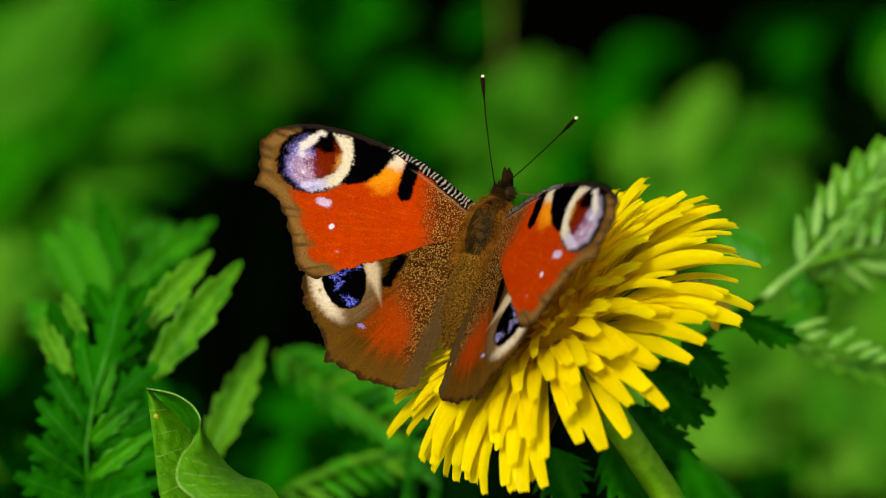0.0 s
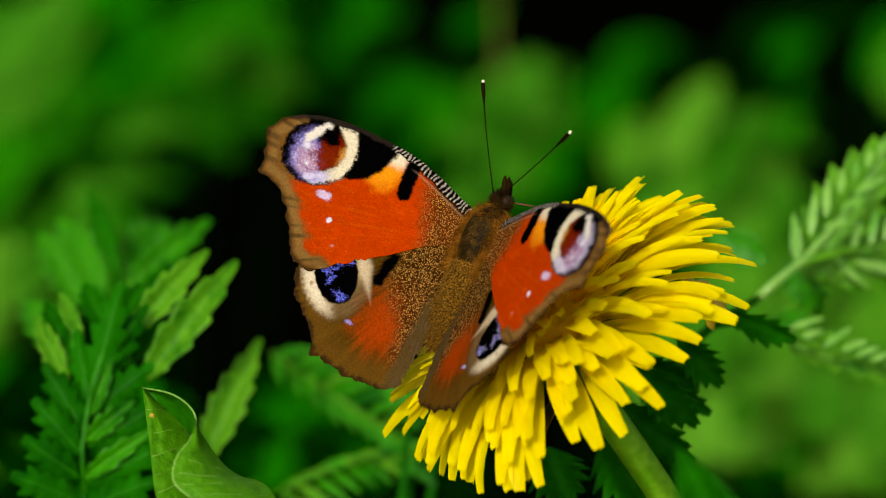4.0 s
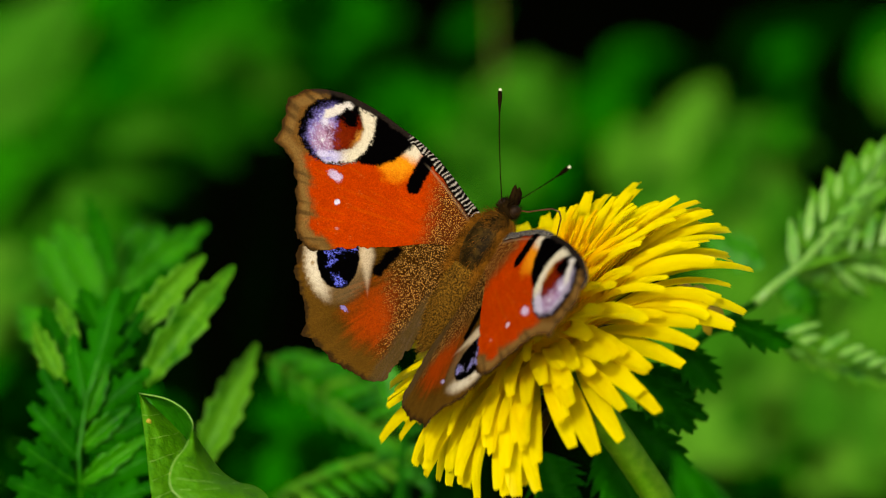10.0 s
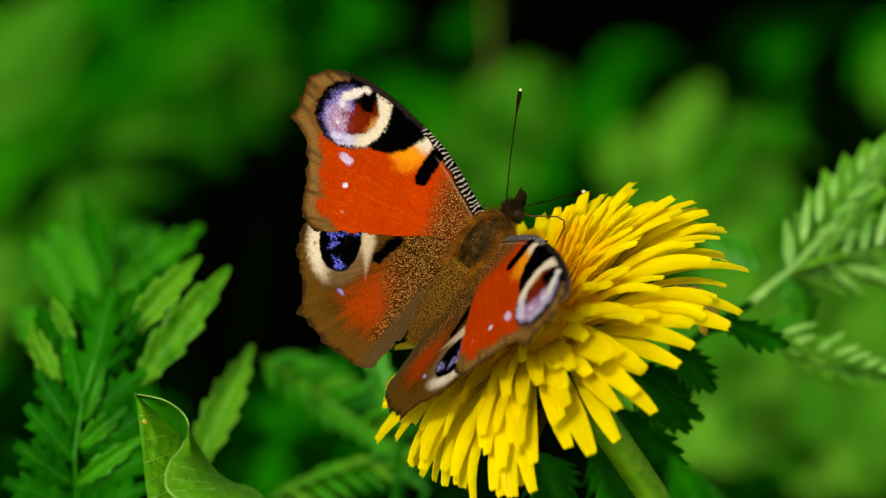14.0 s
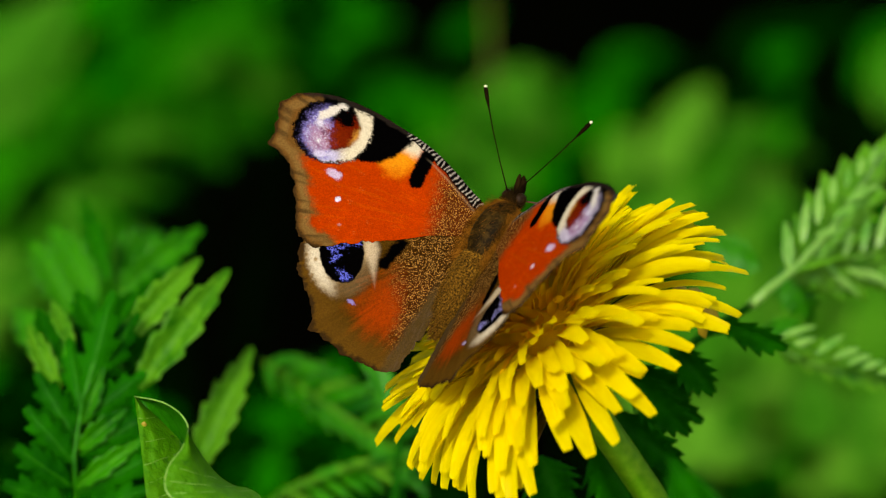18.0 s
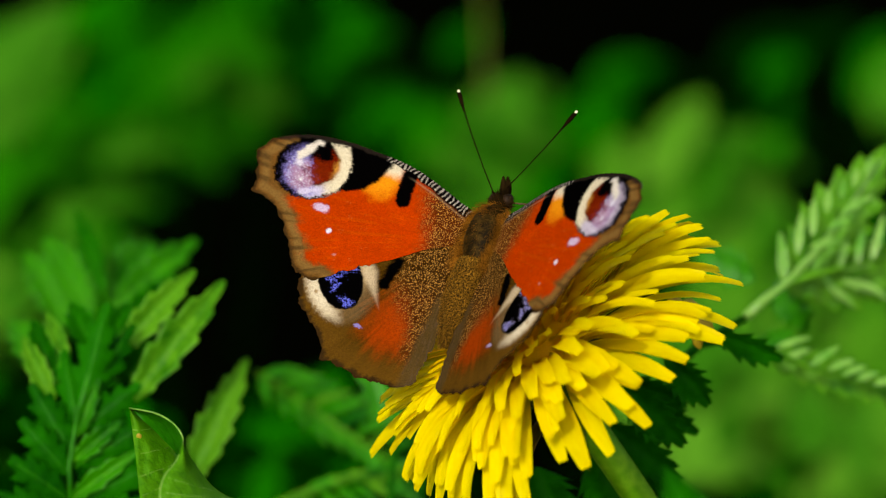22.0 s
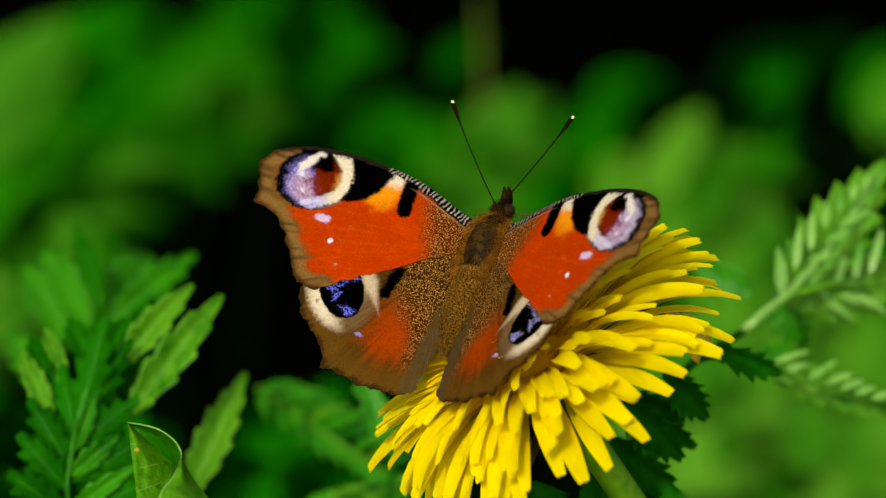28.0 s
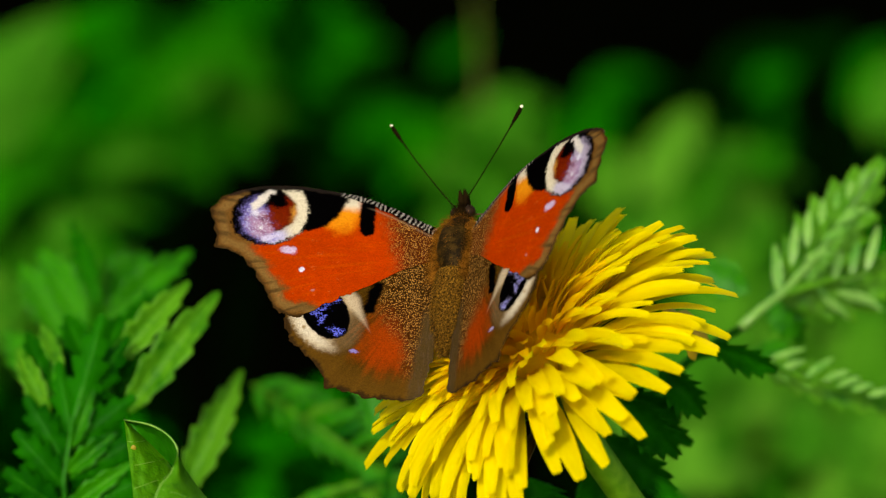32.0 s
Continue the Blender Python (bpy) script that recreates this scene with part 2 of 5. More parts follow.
def blade(bm, a, b, width, face, shape="lance", teeth=0, fold=0.25, arch=0.1, n=16, across=3, depth=0.35, wave=0.0, thick=0.00015, slant=0.6):
    """A leaf blade from a to b whose upper side looks towards face; folded along its midrib, with toothed edges and some thickness."""
    a, b = Vector(a), Vector(b)
    d = b - a
    length = d.length
    x = d.normalized()
    y = Vector(face).cross(x).normalized()
    z = x.cross(y)
    n = max(n, teeth * 4)
    top, low = [], []
    for i in range(n + 1):
        s = i / n
        if shape == "lance":
            w = math.sin(math.pi * min(1, s ** 0.85 * 0.97 + 0.025)) ** 0.9
        elif shape == "ovate":
            w = math.sin(math.pi * (s ** 0.72)) ** 0.7 if 0 < s < 1 else 0.0
        elif shape == "strap":
            w = min(1, s * 9 + 0.3) * min(1, (1 - s) * 7 + 0.03)
        else:
            w = math.sin(math.pi * s) ** 0.6 if 0 < s < 1 else 0
        w = max(w, 0.02) * width / 2
        saw = 0.0
        if teeth:
            ph = s * teeth % 1.0
            saw = (ph if ph < slant else (1 - ph) / (1 - slant) * slant) / slant
            w *= 1 - depth + depth * saw * 1.15
        mid = a + x * (length * s) + z * (length * arch * 4 * s * (1 - s) - length * 0.02 * s)
        row_t, row_l = [], []
        for k in range(-across, across + 1):
            u = k / across
            sl = abs(u) ** 1.2 * fold * w + wave * width * 0.1 * math.sin(s * 17 + k) * abs(u)
            if teeth:
                sl += 0.10 * w * abs(u) * math.sin(math.tau * s * teeth)
            push = x * (saw * abs(u) ** 2 * width * 0.10 if teeth else 0)
            p = mid + y * (w * u) + z * sl + push
            row_t.append(bm.verts.new(p))
            row_l.append(bm.verts.new(p - z * thick))
        top.append(row_t)
        low.append(row_l)
    m = 2 * across
    for r, s in zip(top, top[1:]):
        for k in range(m):
            bm.faces.new((r[k], s[k], s[k + 1], r[k + 1]))
    for r, s in zip(low, low[1:]):
        for k in range(m):
            bm.faces.new((r[k + 1], s[k + 1], s[k], r[k]))
    for i in range(n):
        bm.faces.new((top[i][0], low[i][0], low[i + 1][0], top[i + 1][0]))
        bm.faces.new((top[i + 1][m], low[i + 1][m], low[i][m], top[i][m]))
    return bm


# ---- ground ----
def ground():
    bm = bmesh.new()
    xs = [-60, -20, -8, -3, -1.5] + [-1 + 0.05 * i for i in range(41)] + [1.5, 3, 8, 20, 60]
    ys = [-60, -20, -8, -3, -1.5] + [-1 + 0.05 * i for i in range(71)] + [3.5, 8, 20, 60, 150]
    grid = [[bm.verts.new((x, y, GROUND + (0.012 * noise.noise((x * 9, y * 9, 0)) + 0.004 * noise.noise((x * 31, y * 31, 3)) if abs(x) < 1.4 and -1.4 < y < 3 else 0))) for x in xs] for y in ys]
    for r, s in zip(grid, grid[1:]):
        for k in range(len(xs) - 1):
            bm.faces.new((r[k], r[k + 1], s[k + 1], s[k]))
    return tagged(part("ground", bm, SOIL, None), "bare soil between the meadow plants, deep shade put into its colour", "ground", kind="structure")


ground()

# ---- dandelion ----
N = Vector((-0.530, 0.010, 0.848)).normalized()
CROWN = Vector((0.00860, -0.00155, 0.24735))
E1 = (RT - N * RT.dot(N)).normalized()
E2 = N.cross(E1)
FLOWER = Matrix((( *[E1[0], E2[0], N[0], CROWN[0]],), (*[E1[1], E2[1], N[1], CROWN[1]],), (*[E1[2], E2[2], N[2], CROWN[2]],), (0, 0, 0, 1)))
MM = 0.001


def ligule(length, r0, z0, rise, drop, width, rng, curl=0.0):
    """The strap of one ray floret, from the head's middle outwards along x; grooved, its end cut into five teeth."""
    bm = bmesh.new()
    n, xs, zs, ang = 12, [r0], [z0], []
    for i in range(n):
        e = radians(rise + (drop - rise) * ((i + 0.5) / n) ** (1.0 + curl))
        xs.append(xs[-1] + math.cos(e) * length / n)
        zs.append(zs[-1] + math.sin(e) * length / n)
    wob = rng.uniform(-1, 1)
    prof = (-1, -0.5, 0, 0.5, 1)
    rows = []
    for i in range(n + 1):
        s = i / n
        w = width / 2 * (0.32 + 0.68 * min(1, s * 1.8)) * (1 - 0.42 * (max(0, s - 0.74) / 0.26) ** 1.5)
        side = wob * 0.9 * s * s
        rows.append([bm.verts.new((xs[i] * MM, (w * u + side) * MM, (zs[i] + 0.22 * width * (abs(u) ** 1.5) * (1 - s * 0.6) - 0.10 * (abs(u) == 0.5)) * MM)) for u in prof])
    e = radians(drop)
    teeth = []
    for u in (-0.75, -0.25, 0.25, 0.75):
        w = width / 2 * 0.56
        ln = rng.uniform(0.15, 0.45)
        teeth.append(bm.verts.new(((xs[-1] + math.cos(e) * ln) * MM, (w * u + wob * 0.95) * MM, (zs[-1] + math.sin(e) * ln) * MM)))
    for r, s in zip(rows, rows[1:]):
        for k in range(4):
            bm.faces.new((r[k], s[k], s[k + 1], r[k + 1]))
    for k in range(4):
        bm.faces.new((rows[-1][k], teeth[k], rows[-1][k + 1]))
    me = bpy.data.meshes.new("petal")
    bm.to_mesh(me)
    bm.free()
    me.polygons.foreach_set("use_smooth", [True] * len(me.polygons))
    return me


def dandelion():
    rng = random.Random(7)
    neck = CROWN - N * 0.0205
    cn = -(neck - Vector(AIM)).dot(FW) * 1000
    down = [neck, spot(1048, 712, cn - 2), spot(1107, 798, cn - 5), spot(1165, 884, cn - 9), spot(1228, 980, cn - 15), spot(1285, 1080, cn - 25)]
    foot = Vector((down[-1].x + 0.012, down[-1].y + 0.03, GROUND - 0.01))
    last = down[-1]
    down += [last.lerp(foot, 0.25), last.lerp(foot, 0.6), foot]
    d = thing("dandelion", foot, "yellow dandelion in full bloom on a pale green hollow stem", "flower")
    bm = bmesh.new()
    fine = []
    for a, b, c_, e_ in zip([down[0]] + down[:-2], down[:-1], down[1:], down[2:] + [down[-1]]):
        for k in range(6):
            s = k / 6
            fine.append(0.5 * ((2 * b) + (c_ - a) * s + (2 * a - 5 * b + 4 * c_ - e_) * s * s + (3 * b - a - 3 * c_ + e_) * s ** 3))
    fine.append(down[-1])
    tube(bm, fine, [0.0021] * len(fine), 14)
    part("stem", bm, STEM, d)
    bm = bmesh.new()
    inv = FLOWER
    prof = [(1.9, -20.5), (4.2, -19.2), (5.6, -16.5), (5.9, -13), (5.4, -10.5), (4.5, -9)]
    rings = [[bm.verts.new(inv @ (Vector((r * math.cos(k * math.tau / 20), r * math.sin(k * math.tau / 20), z)) * MM)) for k in range(20)] for r, z in prof]
    for r, s in zip(rings, rings[1:]):
        for k in range(20):
            bm.faces.new((r[k], r[(k + 1) % 20], s[(k + 1) % 20], s[k]))
    bm.faces.new(rings[-1])
    bm.faces.new(rings[0][::-1])
    part("receptacle", bm, BRACT, d, "green cup under the petals")
    bm = bmesh.new()
    prof = [(9.5, -10.0), (8.8, -7.6), (7.0, -5.6), (4.8, -4.4), (2.6, -3.8), (1.0, -3.6)]
    rings = [[bm.verts.new(inv @ (Vector((r * math.cos(k * math.tau / 40), r * math.sin(k * math.tau / 40), z + 0.5 * rng.random())) * MM)) for k in range(40)] for r, z in prof]
    for r, s in zip(rings, rings[1:]):
        for k in range(40):
            bm.faces.new((r[k], r[(k + 1) % 40], s[(k + 1) % 40], s[k]))
    bm.faces.new(rings[-1])
    part("disc", bm, PETAL_IN, d, "packed orange-yellow middle of the flower head")
    for k in range(16):
        t = k * math.tau / 16 + rng.uniform(-0.1, 0.1)
        o = Vector((math.cos(t), math.sin(t), 0))
        bm = bmesh.new()
        if k % 2:
            a, b, f = o * 5.2 + Vector((0, 0, -17.5)), o * 7.0 + Vector((0, 0, -6.5)), o
        else:
            a, b, f = o * 4.4 + Vector((0, 0, -18)), o * rng.uniform(10, 13) + Vector((0, 0, rng.uniform(-21, -17))), Vector((0, 0, 1))
        blade(bm, inv @ (a * MM), inv @ (b * MM), 2.6 * MM, inv.to_3x3() @ f, "lance", 0, 0.2, 0.12, 8, 2)
        part("bract", bm, BRACT if k % 5 else BRACT_RED, d)
    # rings of florets: count, length, start radius, start height, slope at the base and at the end, width
    back = Matrix.Translation(foot).inverted()
    rows = ((50, 24.2, 4.6, -11.2, 12, -24, 2.8, PETAL), (50, 22.8, 4.4, -10.8, 22, -11, 2.75, PETAL), (48, 20.4, 4.0, -10.4, 30, 0, 2.4, PETAL), (46, 17.4, 3.4, -10.0, 40, 10, 2.0, PETAL),
            (62, 14.8, 3.0, -9.8, 50, 20, 1.6, PETAL_IN), (58, 12.8, 2.2, -9.6, 62, 36, 1.45, PETAL_IN), (48, 10.9, 1.4, -9.4, 74, 50, 1.3, PETAL_IN), (40, 9.8, 0.5, -9.4, 84, 64, 1.2, PETAL_IN))
    for ring, (count, length, r0, z0, rise, drop, width, material) in enumerate(rows):
        outer = max(0.0, 1 - ring / 4)
        turns = [360 * (k + 0.5 * (ring % 2)) / count + rng.gauss(0, 0.24) * 360 / count for k in range(count)]
        turns += [rng.uniform(5, 140) for _ in range(8 if ring < 4 else 0)]
        # the sunny side is the fullest
        for _ in range(34 if ring < 3 else 0):
            t = rng.uniform(0, 360)
            way = E1 * math.cos(radians(t)) + E2 * math.sin(radians(t))
            if way.dot(-FW) > 0.1 and way.dot(RT) < 0.35:
                turns.append(t)
        for _ in range(26 if 1 < ring < 7 else 0):
            t = rng.uniform(0, 360)
            way = E1 * math.cos(radians(t)) + E2 * math.sin(radians(t))
            if way.dot(-FW) < 0.1 and way.dot(RT) > -0.3:
                turns.append(t)
        for t in turns:
            way = E1 * math.cos(radians(t)) + E2 * math.sin(radians(t))
            out, aside = way.dot(-FW), way.dot(RT)
            # the far florets stand up, those over the stem and beside it bow down
            far = max(0.0, min(1.0, (-out - 0.05) / 0.6))
            bow = max(0.0, min(1.0, (aside - 0.50) / 0.3)) * max(0.0, min(1.0, (out + 0.55) / 0.4))
            hang = max(0.0, min(1.0, (0.12 - aside) / 0.3)) * max(0.0, min(1.0, (out + 0.25) / 0.5))
            up = (3 + 4 * outer) * far - 5 * hang - 2 * bow
            me = ligule(length * rng.uniform(0.90, 1.06) * (1 - 0.05 * bow - 0.24 * far - 0.03 * hang - 0.07 * max(0.0, min(1.0, (-aside - 0.45) / 0.35))), r0, z0 + rng.uniform(-0.4, 0.4), rise + up + rng.gauss(0, 4), drop + up - 22 * bow * (0.4 + 0.6 * outer) - 16 * hang + rng.gauss(0, 6), width * (1 + 0.18 * far) * rng.uniform(0.82, 1.10), rng, rng.uniform(0.2, 1.6))
            me.materials.append(material)
            ob = new("petal" if ring < 4 else "floret", me)
            ob.parent = d
            ob.matrix_basis = back @ FLOWER @ pose(0, 0, 0, rng.uniform(-14, 14) * (1 - 0.6 * far), 0, t)
    # curled styles in the middle
    for k in range(12):
        r, t = 6 * math.sqrt(rng.random()), rng.uniform(0, math.tau)
        bm = bmesh.new()
        o = Vector((r * math.cos(t), r * math.sin(t), -3.0 - r * r / 60))
        tip = o + Vector((rng.gauss(0, 0.7), rng.gauss(0, 0.7), 3.0))
        curl = rng.choice((-1, 1)) * 0.7
        pts = [o, o.lerp(tip, 0.6), tip] + [tip + Vector((curl * math.sin(a), 0.2 * a, 0.5 * (1 - math.cos(a)) - 0.25 * a)) for a in (0.7, 1.4, 2.2, 3.0)]
        tube(bm, [FLOWER @ (p * MM) for p in pts], [0.2 * MM] * 4 + [0.16 * MM, 0.13 * MM, 0.1 * MM], 6)
        part("style", bm, PETAL_IN, d)
    # two spent florets hanging from the side of the head
    for x0, y0, x1, y1 in ((1200, 500, 1256, 592), (1225, 505, 1275, 580)):
        a, b = spot(x0, y0, cn - 6), spot(x1, y1, cn - 8)
        bm = bmesh.new()
        blade(bm, a, b, 0.0022, Vector((0.5, -0.6, 0.5)), "strap", 0, -0.25, 0.22, 12, 2)
        part("withered_petal", bm, PETAL_OLD, d, "brownish wilted petal")
    return d


dandelion()

# ---- butterfly: wings ----
FORE = [(0.8, 5.4), (3.2, 6.4), (6.3, 7.6), (9.4, 8.6), (12.4, 9.2), (16, 9.5), (19.9, 9.7), (24, 9.4), (26.5, 8.8), (28.9, 7.7), (30.4, 6.2), (31.2, 4.9), (31, 3.7), (30.3, 2.0), (29.9, 0.5), (29.8, -0.9),
        (28.3, -1.2), (26.7, -1.8), (25.2, -3.1), (24, -4.6), (22.8, -6.1), (21.6, -8.1), (21, -9.2), (19.8, -10), (18.6, -10.4), (17.2, -10.2), (12.9, -7.2), (8.7, -4.4), (4.7, -1.4), (1.0, 0.6), (-0.4, 2.5)]
HIND = [(1.0, 3.6), (8, 0), (14.6, -4.6), (18.4, -8), (19.4, -10), (18.9, -12.1), (18.1, -13.9), (16.6, -15.3), (15.2, -16.4), (13.8, -17.8), (13, -19.3), (12.6, -20.5), (11, -20.4), (9, -20.7), (7, -21.2), (4.6, -21), (2.2, -20.8),
        (0.6, -20.1), (0, -19.2), (-0.2, -17), (-0.7, -13), (-0.8, -8), (-0.6, -4), (-0.5, 1)]


def closed_curve(points, per):
    out = []
    n = len(points)
    for i in range(n):
        p0, p1, p2, p3 = (np.array(points[(i + k - 1) % n], float) for k in range(4))
        for k in range(per):
            s = k / per
            out.append(0.5 * (2 * p1 + (p2 - p0) * s + (2 * p0 - 5 * p1 + 4 * p2 - p3) * s * s + (3 * p1 - p0 - 3 * p2 + p3) * s ** 3))
    return np.array(out)


def grain(u, v, cell, seed):
    """Smooth lattice noise, 0 to 1."""
    x, y = u / cell + 1000.3, v / cell + 1000.7
    xi, yi = np.floor(x).astype(np.int64), np.floor(y).astype(np.int64)
    fx, fy = x - xi, y - yi
    fx, fy = fx * fx * (3 - 2 * fx), fy * fy * (3 - 2 * fy)

    def h(a, b):
        k = (a * 374761393 + b * 668265263 + seed * 974634777) & 0xFFFFFFFF
        k = ((k ^ (k >> 13)) * 1274126177) & 0xFFFFFFFF
        return ((k ^ (k >> 16)) & 0xFFFF) / 65535.0
    return (h(xi, yi) * (1 - fx) + h(xi + 1, yi) * fx) * (1 - fy) + (h(xi, yi + 1) * (1 - fx) + h(xi + 1, yi + 1) * fx) * fy


def step(lo, hi, x):
    t = np.clip((x - lo) / (hi - lo), 0, 1)
    return t * t * (3 - 2 * t)


def line_dist(u, v, pts):
    """Distance to an open line of points."""
    best = np.full(u.shape, 1e9)
    for (ax, ay), (bx, by) in zip(pts, pts[1:]):
        dx, dy = bx - ax, by - ay
        t = np.clip(((u - ax) * dx + (v - ay) * dy) / (dx * dx + dy * dy), 0, 1)
        best = np.minimum(best, np.hypot(u - ax - t * dx, v - ay - t * dy))
    return best


def field(u, v, pts):
    """Signed distance to a polygon, positive inside."""
    d = line_dist(u, v, list(pts) + [pts[0]])
    inside = np.zeros(u.shape, bool)
    n = len(pts)
    for i in range(n):
        (ax, ay), (bx, by) = pts[i], pts[(i + 1) % n]
        if ay != by:
            inside ^= ((ay > v) != (by > v)) & (u < (bx - ax) * (v - ay) / (by - ay) + ax)
    return np.where(inside, d, -d)


def lay(col, mask, rgb):
    m = np.clip(mask, 0, 1)[:, None]
    return col * (1 - m) + np.array(rgb) * m


BROWN_D, RED, BLACK, CREAM = (0.05, 0.026, 0.008), (0.56, 0.046, 0.001), (0.001, 0.0008, 0.0008), (0.88, 0.77, 0.52)
WHITE, ORANGE = (0.97, 0.95, 0.97), (0.85, 0.24, 0.006)


EYE_FIELD = [(19.0, 8.9), (22, 9.1), (25.7, 8.1), (27.5, 6.9), (28.5, 5.1), (28.3, 3.1), (27.5, 1.5), (26.2, 0.5), (24.7, 0.0), (22.6, 0.1), (20.4, 1.0), (18.8, 2.6), (18.2, 5), (18.6, 7.4)]
EYE_RING = [(22.1, 8.7), (19.7, 8.8), (19.0, 7.6), (18.4, 5.6), (18.5, 4.1), (19.0, 2.5), (20.4, 1.3), (22.5, 0.4), (24.0, 0.7), (23.5, 1.8), (21.6, 2.5), (20.4, 3.7), (20.0, 5.1), (20.3, 6.8), (21.3, 7.7)]
EYE_HEART = [(24.0, 5.4), (23.8, 3.6), (23.5, 1.8), (21.6, 2.4), (20.4, 3.7), (19.9, 5.3), (20.4, 6.9), (21.4, 7.8), (23, 7.2)]
EYE_VIOLET = [(26.6, 6.3), (27.1, 4.8), (27.0, 3.0), (26.4, 1.8), (25.6, 1.2), (24.2, 0.7), (22.8, 0.9), (22.4, 2.4), (23.3, 3.9), (24.0, 5.5), (25.3, 7.0)]


def paint_fore(u, v):
    """Colour of the forewing's upper side and how thick the golden dust lies on it."""
    r0, r1, r2, r3 = grain(u, v, 0.11, 15), grain(u, v, 0.17, 1), grain(u, v, 0.7, 2), grain(u, v, 2.5, 3)
    j = (r1 - 0.5) * 0.5 + (r2 - 0.5) * 0.6
    along = np.hypot(u + 3, v - 2)
    turn = np.arctan2(v - 2, u + 3)
    c = np.tile(np.array(RED), (len(u), 1)) * (0.88 + 0.22 * r2 * r3 + 0.08 * r1)[:, None]
    tone = step(0.62, 0.9, grain(turn * 60, along * 0.25, 1.0, 9))
    c = lay(c, tone * 0.07, ORANGE)
    fleck = step(0.84, 0.92, r0 * 0.55 + grain(u, v * 1.5, 0.9, 21) * 0.45) * step(8, 12, u)
    c = lay(c, fleck * 0.4, (0.85, 0.36, 0.10))
    # outer margin: the red fades into tan, streaked along the veins, with a dark hem
    edge = line_dist(u, v, FORE[8:26])
    streak = grain(turn * 55, along * 0.08, 1.0, 8)
    wide = 2.0 + 0.3 * np.sin(v * 1.9) + (streak - 0.5) * 0.9 + 1.5 * step(-1.5, 1.5, v)
    c = lay(c, step(1.1, -0.7, (edge - wide + j * 1.2)) * 0.96, (0.175, 0.086, 0.017))
    c = lay(c, step(0.9, 0.2, np.abs(edge - 1.25) + j * 0.5) * 0.55, (0.30, 0.175, 0.046))
    c = lay(c, step(0.45, 0.8, streak) * step(2.4, 1.3, edge) * 0.65, BROWN_D)
    c = lay(c, step(0.55, 0.05, edge + j * 0.45) * 0.85, (0.035, 0.019, 0.006))
    # base of the wing under its dust
    base = step(2.2, -1.6, u - 5.2 - 0.32 * (v + 1) + j * 1.5)
    c = lay(c, base * 0.90, (0.048, 0.015, 0.0010))
    dust = base
    # black patch on the leading edge
    patch = field(u, v, [(28.5, 10.5), (13.2, 10.5), (13.2, 7.7), (14.2, 5.4), (15.6, 3.8), (17.2, 3.0), (19.0, 2.5), (21.5, 0.4), (23.5, 0.2), (24, 5), (26, 7.2)])
    c = lay(c, step(-0.22, 0.18, patch + j * 0.5), BLACK)
    # pale notch that turns to orange
    notch = field(u, v, [(11.7, 10), (13.3, 10), (14.1, 6.2), (15.4, 3.9), (14.2, 2.0), (12.4, 3.0), (12.0, 6)])
    w = step(-1.3, 0.5, notch + j * 0.6) * step(0.4, -0.1, patch + j * 0.5)
    mixed = lay(lay(np.tile(np.array(RED), (len(u), 1)), step(1.8, 5.2, v + j), (0.98, 0.33, 0.010)), step(6.0, 7.4, v + j * 0.4), CREAM)
    c = c * (1 - w[:, None]) + mixed * w[:, None]
    spot2 = 1.05 - line_dist(u, v, [(10.6, 7.6), (10.3, 3.9)])
    c = lay(c, step(-0.15, 0.2, spot2 + j * 0.45), BLACK)
    # eyespot: black field, cream ring, rust heart, violet side with pink and white scales
    w = j * 0.55 + (r0 - 0.5) * 0.40
    rows = grain(u * 0.35 + v * 0.1, v * 1.6, 1.0, 31)
    c = lay(c, step(-0.18, 0.14, field(u, v, EYE_FIELD) + w), BLACK)
    ring = step(-0.20, 0.22, field(u, v, EYE_RING) + w)
    c = lay(c, ring, CREAM)
    c = lay(c, ring * step(19.4, 21.4, u - v * 0.1 + w) * step(3.6, 1.6, v), (0.56, 0.52, 0.80))
    heart = field(u, v, EYE_HEART)
    c = lay(c, step(-0.45, 0.55, heart + w), (0.16, 0.011, 0.001))
    c = lay(c, step(1.15, 0.1, np.hypot(u - 19.9, (v - 5.2) * 0.42) + w * 1.4) * step(-0.5, 0.4, heart) * 0.9, (0.80, 0.36, 0.05))
    c = lay(c, step(0.75, 0.2, np.hypot(u - 22.0, v - 3.4) + w * 2) * 0.5, (0.42, 0.04, 0.004))
    side = field(u, v, EYE_VIOLET)
    c = lay(c, step(-0.70, 0.95, side + w * 2.2), (0.23, 0.19, 0.54))
    c = lay(c, step(-0.1, 0.5, side + w) * step(0.42, 0.75, rows + 0.25 * (r0 - 0.5)) * 0.55, (0.46, 0.40, 0.78))
    c = lay(c, step(2.9, 0.9, np.hypot(u - 24.0, (v - 3.2) * 0.9) + w * 2.4) * step(-0.2, 0.3, side) * 0.9, (0.52, 0.29, 0.42))
    c = lay(c, step(0.50, 0.72, r1 * 0.5 + r0 * 0.5) * step(0.1, 0.7, side) * 0.50, (0.80, 0.80, 0.88))
    c = lay(c, step(1.9, 0.3, np.hypot((u - 22.3) * 0.72, v - 4.3) + w * 3.2) * 0.85, (0.20, 0.018, 0.002))
    c = lay(c, step(0.30, 0.05, np.abs(v - 0.32 * u + 3.75) + w) * step(-0.1, 0.3, side) * 0.35, (0.10, 0.05, 0.16))
    c = lay(c, step(0.30, 0.05, np.abs(v - 0.32 * u + 5.75) + w) * step(-0.1, 0.3, side) * 0.35, (0.20, 0.06, 0.16))
